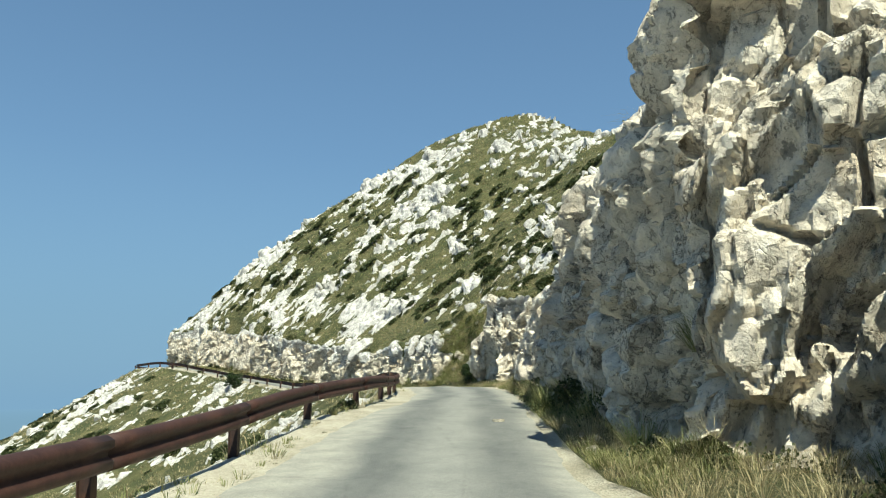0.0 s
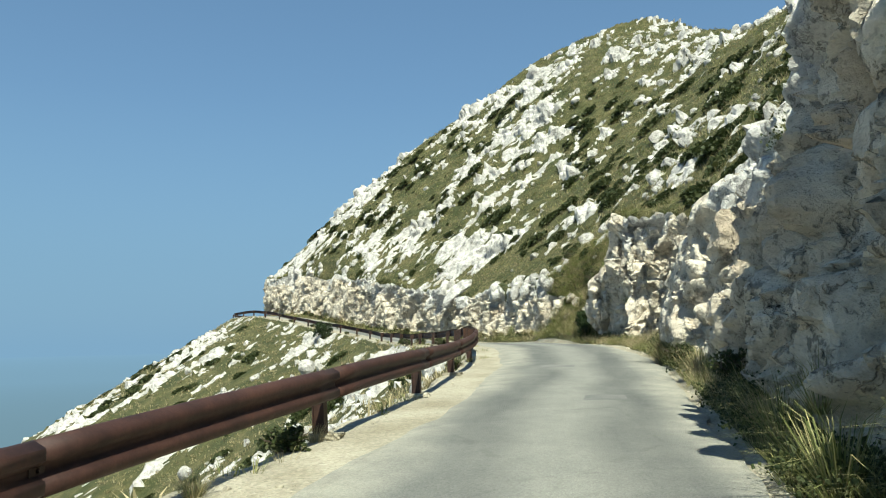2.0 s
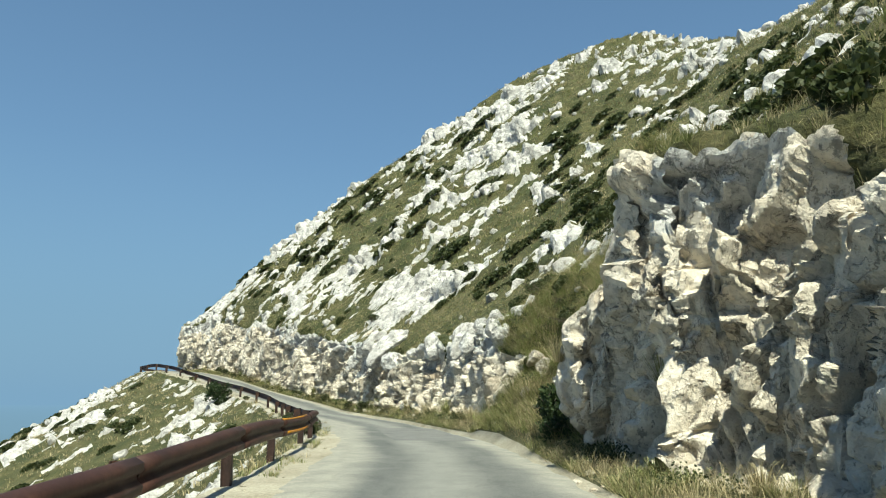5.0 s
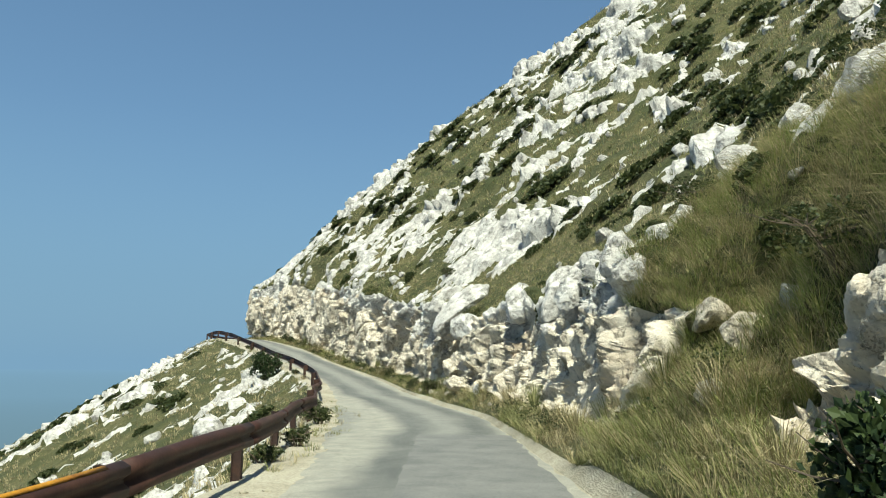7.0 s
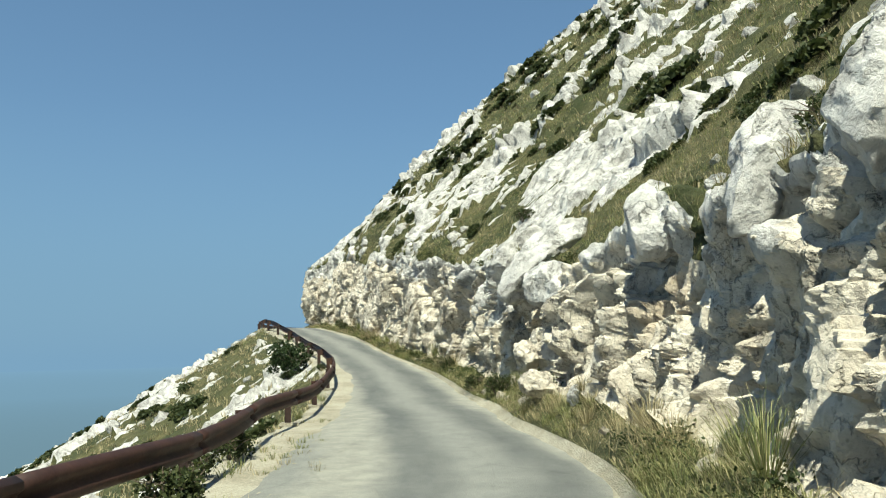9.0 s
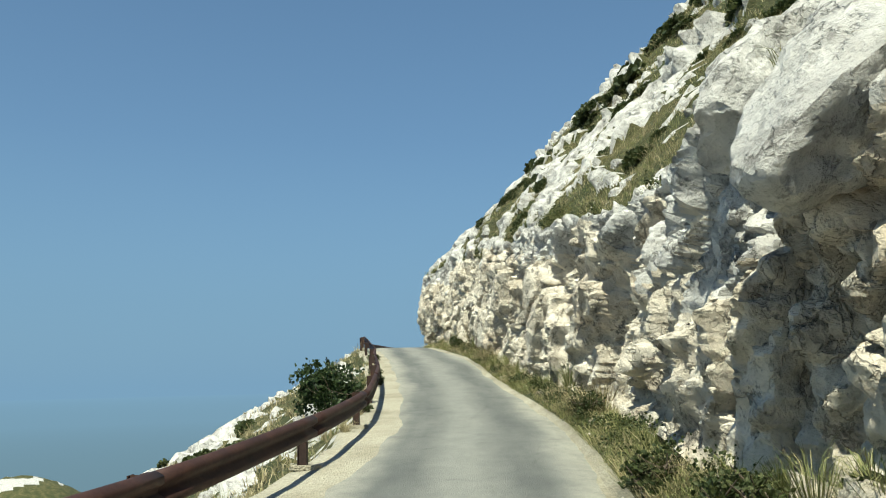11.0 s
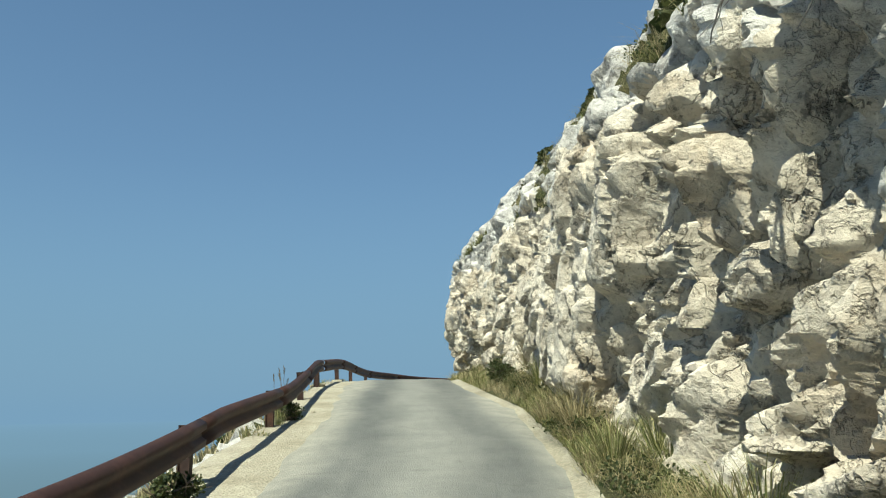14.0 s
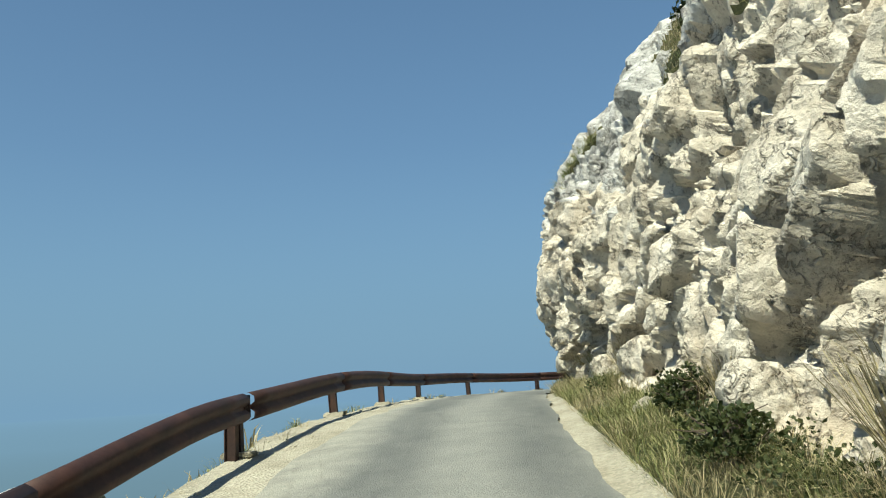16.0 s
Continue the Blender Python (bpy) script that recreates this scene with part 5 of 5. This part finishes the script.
for k, (s_k, h_k, out, size, turn) in enumerate([
        (66.5, 1.25, 0.12, (0.34, 0.34, 0.36), (0, 10, 25)), (65.2, 0.70, 0.15, (0.40, 0.34, 0.28), (0, 0, 60)), (66.4, 0.62, 0.15, (0.26, 0.24, 0.20), (0, 0, 15)), (68.4, 1.5, 0.1, (0.42, 0.30, 0.32), (10, -12, 0)),
        (76.9, 1.6, 0.0, (0.42, 0.30, 0.60), (0, 20, 30)), (80.4, 1.3, 0.05, (0.42, 0.30, 0.46), (0, -25, 10)), (101.4, 0.55, 0.2, (0.34, 0.30, 0.36), (0, 0, 40)), (106.6, 0.6, 0.15, (0.40, 0.32, 0.42), (0, 8, 20)), (109.4, 0.45, 0.1, (0.30, 0.28, 0.26), (0, 0, 5))]):
    put_block(s_k, h_k, out, size, turn, "cream broken limestone block fallen from the cutting", CUT, 90 + k)


# ---- bleached roots hanging over the cut ----
def dead_shrub(s, h, seed, reach):
    r = random.Random(seed)
    thing = new("dead_shrub")
    thing.location = face_at(s, h)
    tagged(thing, "bleached grey dead branches hanging over the rock", "dead shrub")
    yaw = math.atan2(*[float(np.interp(s, grid_s, along[:, j])) for j in (1, 0)])
    fwd, side = Vector((math.cos(yaw), math.sin(yaw), 0)), Vector((-math.sin(yaw), math.cos(yaw), 0))
    for _ in range(7):
        bm = bmesh.new()
        at = Vector((0, 0, 0.12)) + side * 0.12 + fwd * r.uniform(-0.3, 0.3)
        way = (fwd * r.uniform(-1, 1) + side * r.uniform(0.25, 0.6) + Vector((0, 0, r.uniform(-0.6, 0.5)))).normalized()
        wide = r.uniform(0.012, 0.022)
        for step in range(5):
            to = at + way * reach * r.uniform(0.14, 0.26)
            branch_bm(bm, at, to, wide, wide * 0.75)
            if step in (1, 3):
                branch_bm(bm, to, to + (way + Vector((r.uniform(-0.8, 0.8), r.uniform(-0.8, 0.8), r.uniform(-0.6, 0.5)))) * reach * 0.2, wide * 0.6, wide * 0.2, 4)
            at, wide = to, wide * 0.75
            way = (way + Vector((r.uniform(-0.4, 0.4), r.uniform(-0.4, 0.4), r.uniform(-0.45, 0.1)))).normalized()
        part("branch", bm, DEAD_WOOD, thing)


DEAD_WOOD, dead_nt, dead_b = material("bleached_wood")
dead_n = noise_node(dead_nt, coords(dead_nt), 25.0)
dead_nt.links.new(ramp(dead_nt, dead_n, (0.3, (0.165, 0.15, 0.128)), (0.7, (0.315, 0.292, 0.255))), dead_b.inputs["Base Color"])
dead_shrub(86.0, 3.4, 5, 0.9)
dead_shrub(87.3, 3.9, 6, 0.7)
dead_shrub(84.6, 3.3, 7, 0.6)


# ---- tall dry stalks behind the barrier ----
def dry_stalks(s, d, tall, count, seed):
    r = random.Random(seed)
    thing = new("dry_stalks")
    thing.location = ground_at(s, d)
    tagged(thing, "thin tall dry plant stalks with seed heads behind the barrier", "dry plant")
    for _ in range(count):
        bm = bmesh.new()
        at = Vector((r.uniform(-0.2, 0.2), r.uniform(-0.2, 0.2), -0.05))
        way = Vector((r.uniform(-0.12, 0.12), r.uniform(-0.12, 0.12), 1))
        high = tall * r.uniform(0.6, 1.0)
        for step in range(4):
            to = at + way * high / 4
            branch_bm(bm, at, to, 0.006 - 0.001 * step, 0.005 - 0.001 * step, 4)
            at, way = to, way + Vector((r.uniform(-0.08, 0.08), r.uniform(-0.08, 0.08), 0))
        stalk = part("stalk", bm, DRY_STEM, thing)
        bm = bmesh.new()
        for q in range(9):
            a = at - way * 0.016 * q
            branch_bm(bm, a, a + Vector((r.uniform(-1, 1), r.uniform(-1, 1), 0.8)) * 0.03, 0.008, 0.002, 4)
        part("seed_head", bm, DRY_STEM, stalk)


DRY_STEM, stem_nt, stem_b = material("dry_stem")
stem_n = noise_node(stem_nt, coords(stem_nt), 30.0)
stem_nt.links.new(ramp(stem_nt, stem_n, (0.3, (0.07, 0.055, 0.03)), (0.7, (0.18, 0.14, 0.08))), stem_b.inputs["Base Color"])
dry_stalks(98.2, -3.05, 1.05, 6, 3)
dry_stalks(98.8, -3.15, 0.9, 3, 4)
dry_stalks(51.5, -3.5, 0.9, 5, 5)


# loose stones along both edges
def stone_stuff(name, pts, size, mat, label):
    bm = bmesh.new()
    bmesh.ops.create_icosphere(bm, subdivisions=1, radius=1.0)
    v0 = np.array([tuple(v.co) for v in bm.verts])
    f0 = np.array([[v.index for v in fc.verts] for fc in bm.faces])
    bm.free()
    n = len(pts)
    sc = size[:, None, None] * rng.uniform(0.6, 1.2, (n, 1, 3)) * np.array([1, 0.85, 0.6])
    jig = 1 + rng.uniform(-0.25, 0.25, (n, len(v0), 1))
    a = rng.uniform(0, 6.28, n)
    v = v0[None] * jig * sc
    c, s_ = np.cos(a)[:, None], np.sin(a)[:, None]
    v = np.stack([v[:, :, 0] * c - v[:, :, 1] * s_, v[:, :, 0] * s_ + v[:, :, 1] * c, v[:, :, 2]], -1) + pts[:, None]
    f = (f0[None] + (np.arange(n) * len(v0))[:, None, None]).reshape(-1, 3)
    tagged(new(name, np_mesh(name, v.reshape(-1, 3), f, [mat], flat=True)), label, "stones", kind="stuff")


p, _ = on_mesh(drop_v, drop_f, (drop_fd < -2.1) & (drop_fd > -4.0) & (drop_fs > 0) & (drop_fs < 120), 1500, rng)
stone_stuff("shoulder_stones", p, 0.008 + 0.05 * rng.uniform(size=len(p)) ** 3.5, GRAVEL, "small pale stones scattered on the shoulder")
p, _ = on_mesh(bank_v, bank_f, (bank_fd < 2.2) & (bank_fd > 1.25) & (bank_fs > 0) & (bank_fs < 120), 1400, rng)
stone_stuff("verge_stones", p, 0.01 + 0.10 * rng.uniform(size=len(p)) ** 3.5, CUT, "broken limestone pieces at the foot of the rock")


# ---- road repairs ----
def patch_material():
    m, nt, b = material("patched_asphalt")
    v = coords(nt)
    n1, n2 = noise_node(nt, v, 1.6, 5.0), voro_node(nt, v, 60.0)
    col = ramp(nt, n1, (0.3, (0.128, 0.129, 0.12)), (0.65, (0.188, 0.186, 0.169)))
    col = mix(nt, 0.5, col, ramp(nt, n2.outputs["Color"], (0.1, (0.6, 0.6, 0.6)), (0.9, (1.2, 1.2, 1.2))), "MULTIPLY")
    nt.links.new(col, b.inputs["Base Color"])
    b.inputs["Roughness"].default_value = 0.85
    bump(nt, b, n2.outputs["Distance"], 0.5, 0.01)
    return m


PATCH = patch_material()


def road_patch(s0, s1, d0, d1, seed, label):
    """A thin lens of newer asphalt with a ragged rim."""
    ns, nd = max(6, int((s1 - s0) / 0.12)), max(5, int((d1 - d0) / 0.12))
    u, w = np.meshgrid(np.linspace(0, 1, ns), np.linspace(0, 1, nd), indexing="ij")
    ss, dd = s0 + (s1 - s0) * u, d0 + (d1 - d0) * w
    q = np.stack([ss.ravel() * 2.0, dd.ravel() * 2.0, 0 * ss.ravel() + seed], -1)
    rim = np.minimum(np.minimum(u, 1 - u) * (s1 - s0), np.minimum(w, 1 - w) * (d1 - d0)).ravel()
    wobble = 0.10 * fbm(q, 3, seed)
    q2 = np.stack([ss.ravel(), dd.ravel(), 0 * ss.ravel()], -1)
    h = 0.012 * fbm(q2 * 0.8, 3, 12) + 0.014 * smooth(-0.02, 0.04, rim) - 0.008
    v = place(ss.ravel() + wobble * (rim < 0.02), dd.ravel() + wobble * (rim < 0.02), h)
    me = np_mesh("asphalt_patch", v, grid_faces(ns, nd), [PATCH])
    tagged(new("asphalt_patch", me), label, "road patch", kind="structure")


road_patch(45.5, 54.6, -0.95, 1.1, 1, "darker grey asphalt repair across the lane")
road_patch(26.6, 27.4, -1.2, -0.35, 2, "small dark asphalt repair in the road")
road_patch(20.6, 21.4, -0.2, 0.5, 3, "small dark asphalt repair in the road")


def manhole(s, d):
    at = Vector(place(np.array([s]), np.array([d]), np.array([0.012]))[0])
    cover = new("valve_cover")
    cover.location = at
    tagged(cover, "small round rusted iron valve cover set in the asphalt", "valve cover")
    bm = bmesh.new()
    bmesh.ops.create_cone(bm, cap_ends=True, segments=24, radius1=0.08, radius2=0.076, depth=0.05)
    part("lid", bm, POST_RUST, cover)
    bm = bmesh.new()
    prof = [(0.083, -0.03), (0.083, 0.026), (0.104, 0.024), (0.108, -0.03)]
    rings = [[bm.verts.new((r * math.cos(q), r * math.sin(q), z)) for r, z in prof] for q in (2 * math.pi * k / 24 for k in range(24))]
    for k in range(24):
        for j in range(4):
            bm.faces.new((rings[k][j], rings[k][(j + 1) % 4], rings[(k + 1) % 24][(j + 1) % 4], rings[(k + 1) % 24][j]))
    bmesh.ops.recalc_face_normals(bm, faces=bm.faces)
    part("frame", bm, GRAVEL, cover, "pale mortar collar")


manhole(13.8, 0.44)
put_boulder(ground_at(77.5, -6.6) + Vector((0, 0, 0.3)), 0.9, 2, 30.0, 20, "weathered white limestone boulder below the road")
